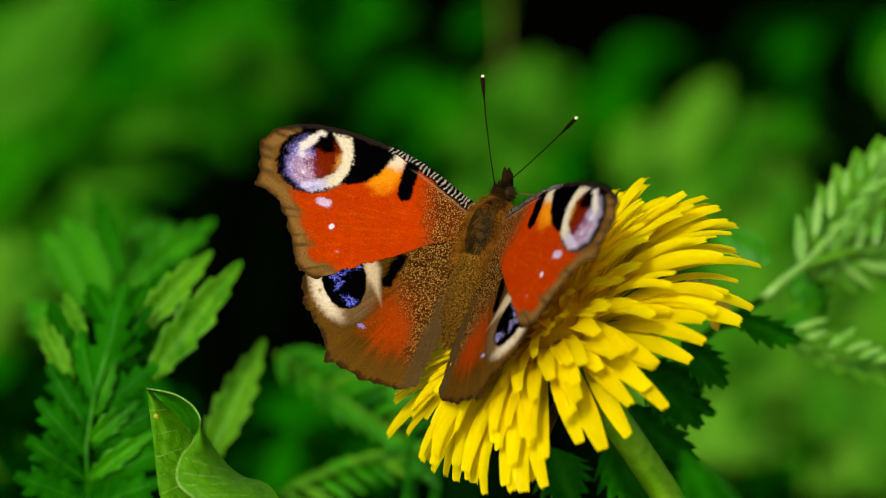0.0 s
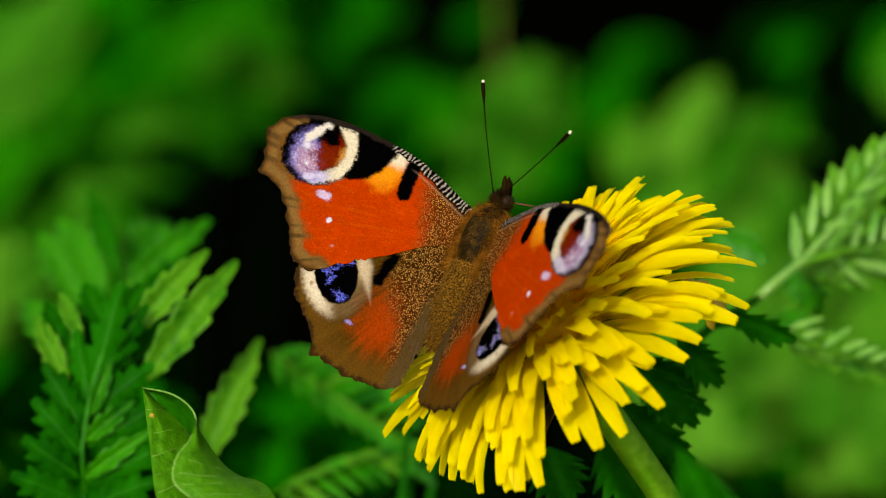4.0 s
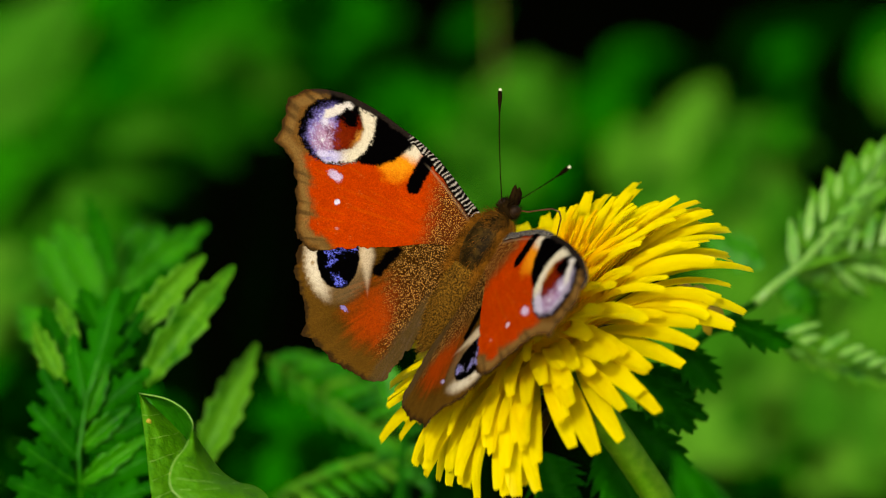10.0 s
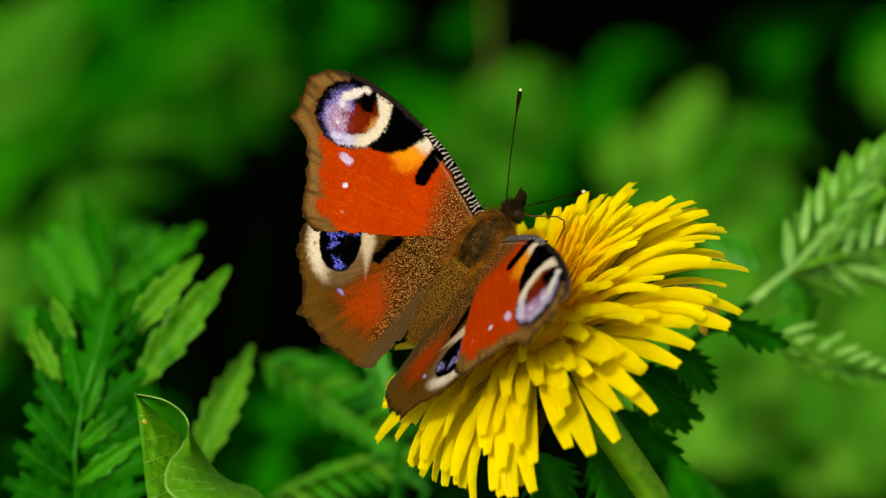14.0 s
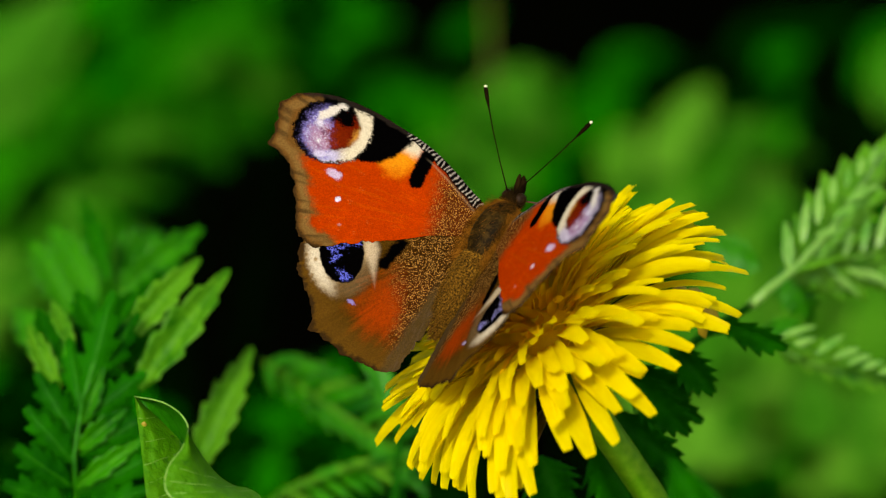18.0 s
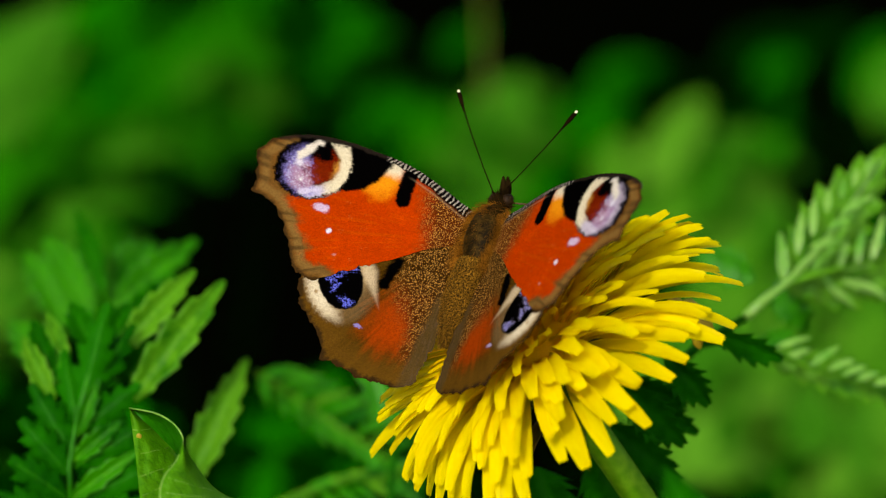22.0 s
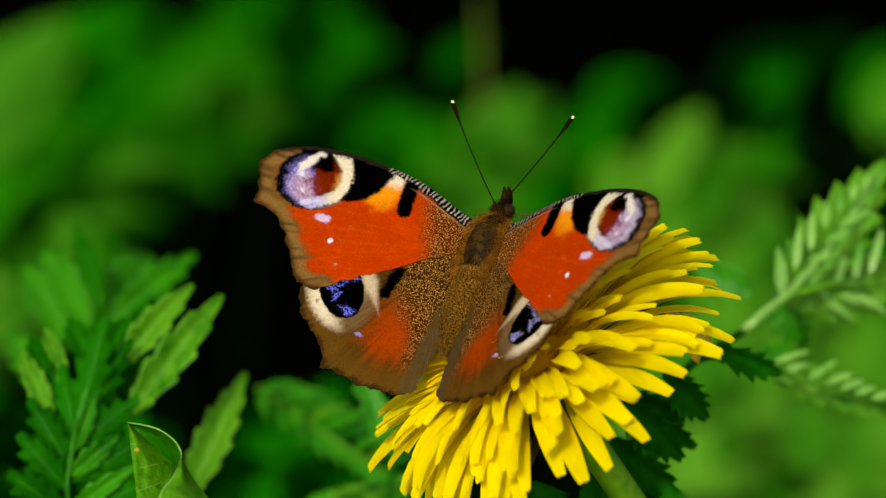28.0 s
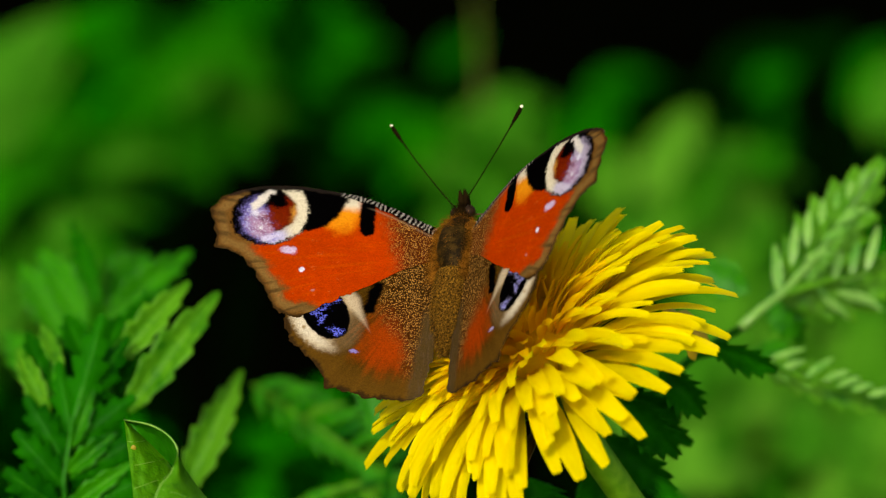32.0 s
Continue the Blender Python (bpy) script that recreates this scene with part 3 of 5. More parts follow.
    c = lay(c, step(0.60, 0.15, line_dist(u, v, [(23.6, 0.95), (21.8, 1.7)]) + w) * 0.85, (0.74, 0.68, 0.90))
    c = lay(c, step(0.52, 0.12, np.hypot((u - 25.3) * 0.8, v - 4.8) + w * 1.4), (0.90, 0.84, 0.96))
    c = lay(c, step(0.42, 0.12, np.hypot(u - 24.3, v - 2.7) + w * 1.2), WHITE)
    c = lay(c, step(0.85, 0.45, line_dist(u, v, [(25.4, 5.9), (24.7, 7.1), (23.7, 7.9)]) + w), (0.90, 0.82, 0.68))
    c = lay(c, step(1.0, 0.72, np.hypot(((u - 22.6) * 0.93 + (v - 6.9) * 0.37) / 1.5, ((v - 6.9) * 0.93 - (u - 22.6) * 0.37) / 1.05) + w), BLACK)
    # dots below the eyespot
    c = lay(c, step(0.80, 0.35, np.hypot((u - 20.2) * 0.55, (v + 0.5) * 1.1) + j * 0.6), (0.72, 0.55, 0.75))
    c = lay(c, step(0.46, 0.22, np.hypot(u - 18.05, v + 3.25) + j * 0.35), (0.88, 0.82, 0.95))
    c = lay(c, step(0.3, 0.15, np.hypot(u - 16.2, v + 6.2) + j * 0.2) * 0.2, WHITE)
    # leading edge: zebra bars near the body, dark beyond
    lead = line_dist(u, v, FORE[0:10])
    bars = 0.5 + 0.5 * np.sin((0.94 * u + 0.34 * v) * 10.5 + 6.0 * (grain(u, v, 1.1, 41) - 0.5) + 2.6 * (grain(u, v, 0.4, 42) - 0.5))
    zone = step(1.45, 1.25, lead + (r2 - 0.5) * 0.3 + 0.06 * np.clip(u - 5, 0, 99)) * step(14.6, 14.0, u)
    c = lay(c, zone, BLACK)
    c = lay(c, zone * step(0.66, 0.88, bars + j * 0.5) * step(1.3, 1.1, lead + (r2 - 0.5) * 0.5 + 0.06 * np.clip(u - 5, 0, 99)), (0.54, 0.48, 0.38))
    c = lay(c, step(0.22, 0.05, np.abs(lead - 1.6)) * step(11, 9, u) * 0.3, (0.45, 0.36, 0.22))
    c = lay(c, step(0.8, 0.4, lead + j * 0.5) * step(14, 15, u) * 0.75, (0.028, 0.020, 0.014))
    return c, dust * step(1.3, 1.6, lead)


def paint_hind(u, v):
    """Colour of the hindwing's upper side and how thick the golden dust lies on it."""
    r0, r1, r2, r3 = grain(u, v, 0.11, 16), grain(u, v, 0.17, 5), grain(u, v, 0.7, 6), grain(u, v, 2.5, 7)
    j = (r1 - 0.5) * 0.5 + (r2 - 0.5) * 0.6
    ray = grain(np.arctan2(v - 3, u + 1) * 70, np.hypot(u, v) * 0.2, 1.0, 11)
    c = np.tile(np.array((0.088, 0.040, 0.0036)), (len(u), 1)) * (0.62 + 0.5 * ray + 0.25 * r3 + 0.2 * (r1 - 0.5))[:, None]
    red = field(u, v, [(8.2, -15.0), (7.6, -10.8), (5.6, -7.9), (2.9, -8.4), (2.0, -13.5), (3.2, -16.2), (6, -16.6)])
    c = lay(c, step(-3.0, 1.9, red + j * 1.3 + (ray - 0.5) * 1.6) * 0.9, (0.40, 0.046, 0.002))
    edge = line_dist(u, v, HIND[4:19])
    c = lay(c, step(5.0, 1.4, edge + j) * 0.65, (0.150, 0.070, 0.008))
    c = lay(c, step(0.85, 0.10, edge + j * 0.5 + (ray - 0.5) * 0.6) * 0.85, (0.03, 0.016, 0.006))
    # inner half under its dust
    dust = step(9.5, 5.5, np.hypot(u * 1.0, (v + 3) * 0.75) + j) + 0.8 * step(4.2, 2.0, u + j * 1.2) * step(-19, -15, v)
    dust = np.clip(dust, 0, 1)
    c = lay(c, dust * 0.88, (0.034, 0.0115, 0.0008))
    # greyish hairy strip along the body
    strip = step(2.2, 1.2, u + j * 0.4 + 0.06 * (v + 14)) * step(-5.5, -9, v)
    c = lay(c, strip * 0.8, (0.100, 0.062, 0.018))
    c = lay(c, strip * step(0.5, 0.8, grain(u * 3.0, v * 0.5, 0.5, 19)) * 0.5, (0.12, 0.075, 0.04))
    dust = dust * (1 - strip)
    # eyespot
    x, y = (u - 14.1), (v + 9.2)
    t = (x * 0.555 + y * 0.83)
    s = (x * 0.83 - y * 0.555)
    r = np.hypot(t / 4.3, s / 2.95) + j * 0.07
    halo = step(1.58, 1.18, np.hypot((t + 0.2) / 4.3, s / 3.2) + j * 0.18)
    low = step(-1.0, -4.6, t + 0.5 * s)
    c = lay(c, halo * (0.95 - 0.75 * low), (0.48, 0.33, 0.155))
    c = lay(c, halo * step(0.5, 2.2, s) * (1 - 0.4 * low) * step(0.25, 0.6, r2 + 0.2), (0.84, 0.72, 0.49))
    c = lay(c, step(1.5, 0.4, np.abs(s + 3.9) + 0.25 * np.abs(t)) * 0.7, (0.80, 0.64, 0.40))
    c = lay(c, step(1.02, 0.95, r), BLACK)
    mark = step(1.1, 0.5, line_dist(u, v, [(8.5, -7.8), (7.8, -4.6)]) + j * 0.6)
    c = lay(c, mark, BLACK)
    dust = dust * (1 - mark) * (1 - halo)
    for bu, bv, br in ((15.3, -6.6, 0.9), (14.2, -8.0, 1.0), (13.0, -7.2, 0.8), (14.4, -10.2, 0.9), (11.9, -12.0, 0.8), (12.9, -11.7, 0.8), (15.3, -9.2, 0.7)):
        c = lay(c, step(br, br * 0.4, np.hypot(u - bu, v - bv) + j * 1.3) * step(0.40, 0.60, r0) * step(0.97, 0.85, r), (0.16, 0.19, 0.92))
    c = lay(c, step(0.5, 0.2, np.hypot((u - 9.7) * 0.7, (v + 14.5) * 1.4) + j * 0.7) * 0.8, (0.35, 0.3, 0.75))
    return c, dust * step(0.95, 1.1, r)


def wing(name, outline, paint, side, lift, hub, label, parent, rings=105, per=15):
    """One wing in its own plane (x outwards, y to the head), upper side painted with scales, dark below."""
    rim = closed_curve(outline, per)
    n = len(rim)
    nick = np.array([noise.noise((float(p[0]) * 1.7, float(p[1]) * 1.7, 4.0 + lift)) + 0.6 * noise.noise((float(p[0]) * 5, float(p[1]) * 5, 9.0)) for p in rim])
    hub = np.array(hub)
    out = rim - hub
    outer = step(8, 14, np.hypot(rim[:, 0], rim[:, 1] * 0.9))
    run = np.cumsum(np.hypot(*(rim - np.roll(rim, 1, axis=0)).T))
    scallop = 0.13 * np.sin(run * 2.3) * outer * step(7.5, 6.0, rim[:, 1])
    rim = rim + out / np.linalg.norm(out, axis=1)[:, None] * (nick * 0.28 * outer * (0.15 + 0.85 * step(8.0, 6.0, rim[:, 1])) + scallop)[:, None]
    levels = np.linspace(0, 1, rings + 1)[1:] ** 0.8
    pts = np.concatenate([hub[None, :]] + [hub + (rim - hub) * s for s in levels])
    u, v = pts[:, 0], pts[:, 1]
    ang = np.arctan2(v - 2.0, u + 4.0)
    z = 0.014 * np.sin(ang * 46) * np.clip(u / 8, 0, 1) + 0.25 * np.sin(u * 0.16) - 0.012 * np.clip(u - 18, 0, 99) ** 1.4 + lift
    if paint is paint_fore:
        # the leading edge is rolled over
        z = z - 0.5 * np.clip(1 - line_dist(u, v, FORE[0:10]) / 1.7, 0, 1) ** 1.5
    col, dust = paint(u, v)
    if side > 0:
        # whitish sheen of violet scales seen aslant, painted into this side's colour
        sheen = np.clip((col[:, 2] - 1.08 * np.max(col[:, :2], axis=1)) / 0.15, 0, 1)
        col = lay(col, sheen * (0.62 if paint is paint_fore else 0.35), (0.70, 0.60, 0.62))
    k = rings // 7
    low_levels = levels[[i for i in range(6, rings, 7)]]
    low = np.concatenate([hub[None, :]] + [hub + (rim - hub) * s for s in low_levels])
    lu, lv = low[:, 0], low[:, 1]
    lz = 0.25 * np.sin(lu * 0.16) - 0.012 * np.clip(lu - 18, 0, 99) ** 1.4 + lift - 0.12
    if paint is paint_fore:
        lz = lz - 0.8 * np.clip(1 - line_dist(lu, lv, FORE[0:10]) / 2.2, 0, 1)
    verts = np.concatenate([np.stack([u * side, v, z], 1), np.stack([lu * side, lv, lz], 1)]) * MM
    faces, mats = [], []

    def fan(start, count, flip, mat):
        for a in range(n):
            b = (a + 1) % n
            f = (start, start + 1 + a, start + 1 + b)
            faces.append(f[::-1] if flip else f)
            mats.append(mat)
        for i in range(count - 1):
            p = start + 1 + i * n
            for a in range(n):
                b = (a + 1) % n
                faces.append((p + a, p + b, p + n + b, p + n + a) if flip else (p + a, p + n + a, p + n + b, p + b))
                mats.append(mat)
    turned = side > 0
    fan(0, rings, turned, 0)
    start = len(u)
    fan(start, len(low_levels), not turned, 1)
    top, bot = 1 + (rings - 1) * n, start + 1 + (len(low_levels) - 1) * n
    for a in range(n):
        b = (a + 1) % n
        f = (top + a, bot + a, bot + b, top + b)
        faces.append(f[::-1] if turned else f)
        mats.append(1)
    me = bpy.data.meshes.new(name)
    me.from_pydata(verts.tolist(), [], faces)
    me.materials.append(WING)
    me.materials.append(WING_UNDER)
    me.polygons.foreach_set("material_index", mats)
    me.polygons.foreach_set("use_smooth", [True] * len(faces))
    at = me.attributes.new("scales", "FLOAT_COLOR", "POINT")
    full = np.ones((len(verts), 4))
    full[:len(u), :3] = col
    full[:, 3] = 0.0
    full[:len(u), 3] = np.clip(dust, 0, 1)
    full[len(u):, :3] = (0.03, 0.02, 0.015)
    at.data.foreach_set("color", full.ravel())
    ob = new(name, me)
    ob.parent = parent
    return tagged(ob, label)


def hair(bm, root, way, length, r, rng, droop=0.0):
    """A single bristle: a thin three-sided spike with a bend."""
    way = way.normalized()
    a = way.orthogonal().normalized() * r
    b = way.cross(a).normalized() * r
    mid = root + way * length * 0.55
    tip = root + way * length + Vector((0, -1, 0)) * length * droop
    base = [bm.verts.new(root + a * math.cos(k * 2.094) + b * math.sin(k * 2.094)) for k in range(3)]
    m = [bm.verts.new(mid + (a * math.cos(k * 2.094) + b * math.sin(k * 2.094)) * 0.75) for k in range(3)]
    t = bm.verts.new(tip)
    for k in range(3):
        bm.faces.new((base[k], base[(k + 1) % 3], m[(k + 1) % 3], m[k]))
        bm.faces.new((m[k], m[(k + 1) % 3], t))


def butterfly():
    rng = random.Random(3)
    b = thing("butterfly", (0, 0, 0), "peacock butterfly with red eyespotted wings feeding on a dandelion", "butterfly")
    bm = bmesh.new()
    ellipsoid(bm, (0, 2.6 * MM, -0.7 * MM), (2.9 * MM, 4.9 * MM, 2.6 * MM), 32, 24)
    for vtx in bm.verts:
        vtx.co += vtx.co.normalized() * 0.00012 * noise.noise(vtx.co * 1500)
    part("thorax", bm, THORAX, b, "dark olive thorax with a bald shiny back")
    bm = bmesh.new()
    for _ in range(6000):
        t, s = rng.uniform(0, math.tau), rng.uniform(-1, 1)
        nrm = Vector((math.sqrt(1 - s * s) * math.cos(t), s, math.sqrt(1 - s * s) * math.sin(t)))
        if nrm.z > 0.35 and abs(nrm.x) < 0.62 and -0.75 < nrm.y < 0.5 and rng.random() < 0.94:
            continue
        root = Vector((nrm.x * 2.85, 2.6 + nrm.y * 4.8, -0.7 + nrm.z * 2.5)) * MM
        way = nrm + Vector((nrm.x * 0.3, -1.1, 0.15)) + Vector((rng.gauss(0, 0.2), rng.gauss(0, 0.2), rng.gauss(0, 0.2)))
        hair(bm, root, way, rng.uniform(0.8, 1.8) * MM, 0.015 * MM, rng)
    for side in (-1, 1):
        for _ in range(1700):
            y = rng.uniform(-2.5, 5.5)
            root = Vector((side * rng.uniform(1.2, 2.8), y, rng.uniform(-0.2, 1.0))) * MM
            hair(bm, root, Vector((side * rng.uniform(0.5, 1.6), rng.uniform(-1.8, -0.4), rng.uniform(0.1, 0.7))), rng.uniform(1.0, 2.2) * MM, 0.015 * MM, rng)
    part("fur", bm, FUR, b, "tawny brown hair", smooth=False)
    # abdomen in seven rings
    bm = bmesh.new()
    rows = []
    for i in range(43):
        s = i / 42
        y = -1.2 - 12.3 * s
        r = 2.6 * math.sin(math.pi * (0.30 + 0.70 * s) * 0.985) ** 0.65 * (1 - 0.12 * s) + 0.10 * math.sin(s * math.tau * 7)
        zc = -0.7 - 0.5 * s
        rows.append([bm.verts.new(Vector((r * math.cos(k * math.tau / 20), y, zc + r * 0.95 * math.sin(k * math.tau / 20))) * MM) for k in range(20)])
    for p, q in zip(rows, rows[1:]):
        for k in range(20):
            bm.faces.new((p[k], p[(k + 1) % 20], q[(k + 1) % 20], q[k]))
    bm.faces.new(rows[-1])
    bm.faces.new(rows[0][::-1])
    ab = part("abdomen", bm, GOLD, b, "ringed brown abdomen dusted with gold")
    bm = bmesh.new()
    for _ in range(1500):
        s, t = rng.random(), rng.uniform(0.1, math.pi - 0.1)
        r = 2.55 * math.sin(math.pi * (0.30 + 0.70 * s) * 0.985) ** 0.65
        root = Vector((r * math.cos(t), -1.2 - 12.3 * s, -0.7 - 0.5 * s + r * 0.95 * math.sin(t))) * MM
        hair(bm, root, Vector((math.cos(t) * 0.5, -1.2, math.sin(t) * 0.5 + rng.gauss(0, 0.1))), rng.uniform(0.5, 1.3) * MM, 0.03 * MM, rng)
    part("abdomen_hair", bm, GOLD, b, "short golden hair", smooth=False)
    # head with its eyes, palps and tongue
    bm = bmesh.new()
    ellipsoid(bm, (0, 7.9 * MM, -0.9 * MM), (1.35 * MM, 1.35 * MM, 1.25 * MM), 20, 14)
    hd = part("head", bm, FUR_DARK, b)
    bm = bmesh.new()
    for _ in range(420):
        t, s = rng.uniform(0, math.tau), rng.uniform(-0.6, 1)
        nrm = Vector((math.sqrt(1 - s * s) * math.cos(t), s, math.sqrt(1 - s * s) * math.sin(t)))
        hair(bm, Vector((nrm.x * 1.3, 7.9 + nrm.y * 1.3, -0.9 + nrm.z * 1.2)) * MM, nrm + Vector((0, 0.5, 0.3)), rng.uniform(0.4, 1.0) * MM, 0.035 * MM, rng)
    part("tuft", bm, FUR_DARK, hd, "dark brown bristles", smooth=False)
    for side in (-1, 1):
        bm = bmesh.new()
        ellipsoid(bm, (side * 1.05 * MM, 8.3 * MM, -0.8 * MM), (0.75 * MM, 0.85 * MM, 0.9 * MM), 18, 12)
        part("eye", bm, EYE_MAT, hd, "dark compound eye")
        bm = bmesh.new()
        tube(bm, [Vector(p) * MM for p in ((side * 0.4, 8.7, -1.2), (side * 0.42, 9.7, -0.9), (side * 0.4, 10.6, -0.4), (side * 0.35, 11.2, 0.2))], [0.35 * MM, 0.5 * MM, 0.42 * MM, 0.12 * MM], 8)
        for _ in range(60):
            s = rng.random()
            hair(bm, Vector((side * 0.42, 8.8 + 2.2 * s, -1.2 + 1.2 * s)) * MM, Vector((rng.gauss(0, 0.6), 1, rng.gauss(0.2, 0.5))), 0.7 * MM, 0.03 * MM, rng)
        part("palp", bm, FUR_DARK, hd)
    bm = bmesh.new()
    tongue = [(0.3, 8.4, -1.7), (2.6, 9.2, -1.2), (4.3, 10.3, -0.9), (5.8, 11.3, -0.8), (6.9, 11.5, -0.9), (7.2, 10.9, -1.6), (7.0, 9.3, -2.8), (6.7, 7.9, -4.0)]
    tube(bm, [(Vector(p) - Vector(tongue[0])) * MM for p in tongue], [0.11 * MM] * 6 + [0.09 * MM, 0.06 * MM], 8)
    prob = part("proboscis", bm, TONGUE, hd, "thin reddish-brown bent proboscis", world_space=False)
    prob.location = Vector(tongue[0]) * MM
    # legs down to the petals
    for side in (-1, 1):
        for y0, x1, y1, z1 in ((4.5, 3.6, 7.0, -5.6), (1.5, 4.2, -1.5, -6.2)):
            bm = bmesh.new()
            tube(bm, [Vector(p) * MM for p in ((side * 1.0, y0, -2.4), (side * 2.9, (y0 + y1) / 2, -2.6), (side * x1, y1, -4.6), (side * (x1 + 0.3), y1 + 0.6, z1))], [0.28 * MM, 0.24 * MM, 0.16 * MM, 0.1 * MM], 7)
            part("leg", bm, FUR_DARK, b)
    # antennae along their own y, hinged on the head
    feelers = []
    for side in (-1, 1):
        bm = bmesh.new()
        ln = 15.6
        prof = [(0, 0.12), (0.4, 0.085), (4, 0.070), (9, 0.075), (12.0, 0.10), (12.8, 0.17), (13.7, 0.28), (14.6, 0.30), (15.1, 0.24)]
        tube(bm, [Vector((side * 0.25 * math.sin(y / ln * math.pi), y, 0)) * MM for y, r in prof], [r * MM for y, r in prof], 8)
        a = part("antenna", bm, HORN, b, "thin dark antenna with a clubbed end", world_space=False)
        bm = bmesh.new()
        ellipsoid(bm, (0, 15.25 * MM, 0), (0.2 * MM, 0.26 * MM, 0.2 * MM), 12, 8)
        part("tip", bm, TIP, a, "pale cream tip", world_space=False)
        a.location = Vector((side * 0.6, 8.5, 0.5)) * MM
        feelers.append(a)
    wings = []
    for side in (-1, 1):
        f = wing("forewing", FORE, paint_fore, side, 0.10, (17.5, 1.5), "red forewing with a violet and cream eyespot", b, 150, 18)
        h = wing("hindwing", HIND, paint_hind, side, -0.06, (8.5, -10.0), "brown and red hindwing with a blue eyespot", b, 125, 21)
        wings.append((side, f, h))
    return b, wings, feelers, prob


BUTTERFLY, WINGS, FEELERS, PROBOSCIS = butterfly()


# ---- plants near the flower ----
def leaflet(parent, x0, y0, x1, y1, c0, c1, width, material, teeth=7, face=(0, -0.92, 0.4), fold=1.15, arch=0.06, depth=0.34, shape="lance", name="leaflet", n=16):
    bm = bmesh.new()
    blade(bm, spot(x0, y0, c0), spot(x1, y1, c1), width / 13570, Vector(face), shape, teeth, fold, arch, n, 3, depth, 0.3, slant=0.75)
    return part(name, bm, material, parent)


def rib(parent, pts, r0, r1, material, name="rachis"):
    bm = bmesh.new()
    n = len(pts)
    tube(bm, [spot(*p) for p in pts], [(r0 + (r1 - r0) * i / (n - 1)) * MM for i in range(n)], 8)
    return part(name, bm, material, parent)


def rooted(name, x, y, c, label, category, group="", drift=(0.0, 0.01), by=()):
    """A plant whose root lies on the ground below a place on the board, with its stalk up to that place."""
    top = spot(x, y, c)
    foot = Vector((top.x + drift[0], top.y + drift[1], GROUND))
    p = thing(name, foot, label, category, group)
    bm = bmesh.new()
    if by:
        low = spot(*by[-1])
        p.location = foot = Vector((low.x + drift[0], low.y + drift[1], GROUND))
        line = [foot - Vector((0, 0, 0.008))] + bend(foot, low, -0.01, 5, Vector((1, 0, 0)))[1:] + [spot(*q) for q in by[-2::-1]] + [top]
    else:
        line = [foot - Vector((0, 0, 0.008))] + bend(foot, top, -0.01, 8, Vector((1, 0, 0)))[1:]
    tube(bm, line, [0.0009 - 0.0004 * i / len(line) for i in range(len(line))], 8)
    part("stalk", bm, LEAF_SHADED, p)
    return p


def ribbed(parent, x0, y0, x1, y1, c0, c1, width, material, teeth=7, depth=0.40, fold=0.6, face=(0, -0.8, 0.6), vein=None):
    """A toothed leaflet with its pale midrib."""
    lf = leaflet(parent, x0, y0, x1, y1, c0, c1, width * 0.92, material, teeth, face, fold, 0.06, depth)
    a, b = spot(x0, y0, c0), spot(x1, y1, c1)
    x = (b - a).normalized()
    z = x.cross(Vector(face).cross(x).normalized())
    ln = (b - a).length
    bm = bmesh.new()
    tube(bm, [a + x * (ln * q / 8) + z * (ln * 0.24 * (q / 8) * (1 - q / 8) - ln * 0.02 * q / 8 + 0.00004) for q in range(8)], [0.00010 - 0.000009 * q for q in range(8)], 6)
    part("midrib", bm, vein or (LEAF_PALE if material is not LEAF_SHADED else LEAF), lf, "pale midrib")
    return lf


# feathery leaves with toothed leaflets
P = rooted("tansy_leaf", 140, 880, -38, "dark green feathery leaf with toothed leaflets beside the flower", "leaf", "feathery leaves")
rib(P, [(140, 880, -38), (136, 800, -38), (150, 710, -39), (172, 630, -40), (192, 570, -41)], 0.4, 0.2, LEAF)
for q in ((156, 705, 206, 506, -40, -41, 88, LEAF_SHADED), (152, 735, 126, 590, -40, -43, 72, LEAF_SHADED), (144, 778, 68, 652, -39, -40, 86, LEAF_SHADED), (138, 815, 50, 715, -38, -37, 88, LEAF_SHADED), (134, 855, 32, 785, -38, -35, 94, LEAF_SHADED),
          (132, 895, 12, 850, -38, -34, 96, LEAF_SHADED), (162, 690, 252, 545, -41, -44, 72, LEAF_SHADED), (154, 738, 262, 652, -39, -39, 82, LEAF_SHADED), (146, 800, 276, 724, -38, -36, 80, LEAF_SHADED), (140, 868, 286, 796, -38, -35, 88, LEAF_SHADED), (140, 908, 268, 858, -38, -34, 90, LEAF_SHADED), (130, 925, 40, 930, -38, -34, 86, LEAF_SHADED)):
    ribbed(P, *q, teeth=5, depth=0.46, fold=-0.5)
# lighter leaflets stand for sunlit halves, the light put into their colour
for q in ((144, 790, 230, 716, -38, -37, 48, LEAF), (138, 858, 262, 768, -38, -36, 46, LEAF), (152, 745, 190, 640, -39, -39, 40, LEAF)):
    ribbed(P, *q, teeth=4, depth=0.30, fold=1.2)
P = rooted("tansy_leaf", 230, 700, -46, "sunlit green feathery leaf with long toothed leaflets", "leaf", "feathery leaves")
rib(P, [(230, 700, -46), (215, 620, -48), (200, 560, -52)], 0.5, 0.3, LEAF)
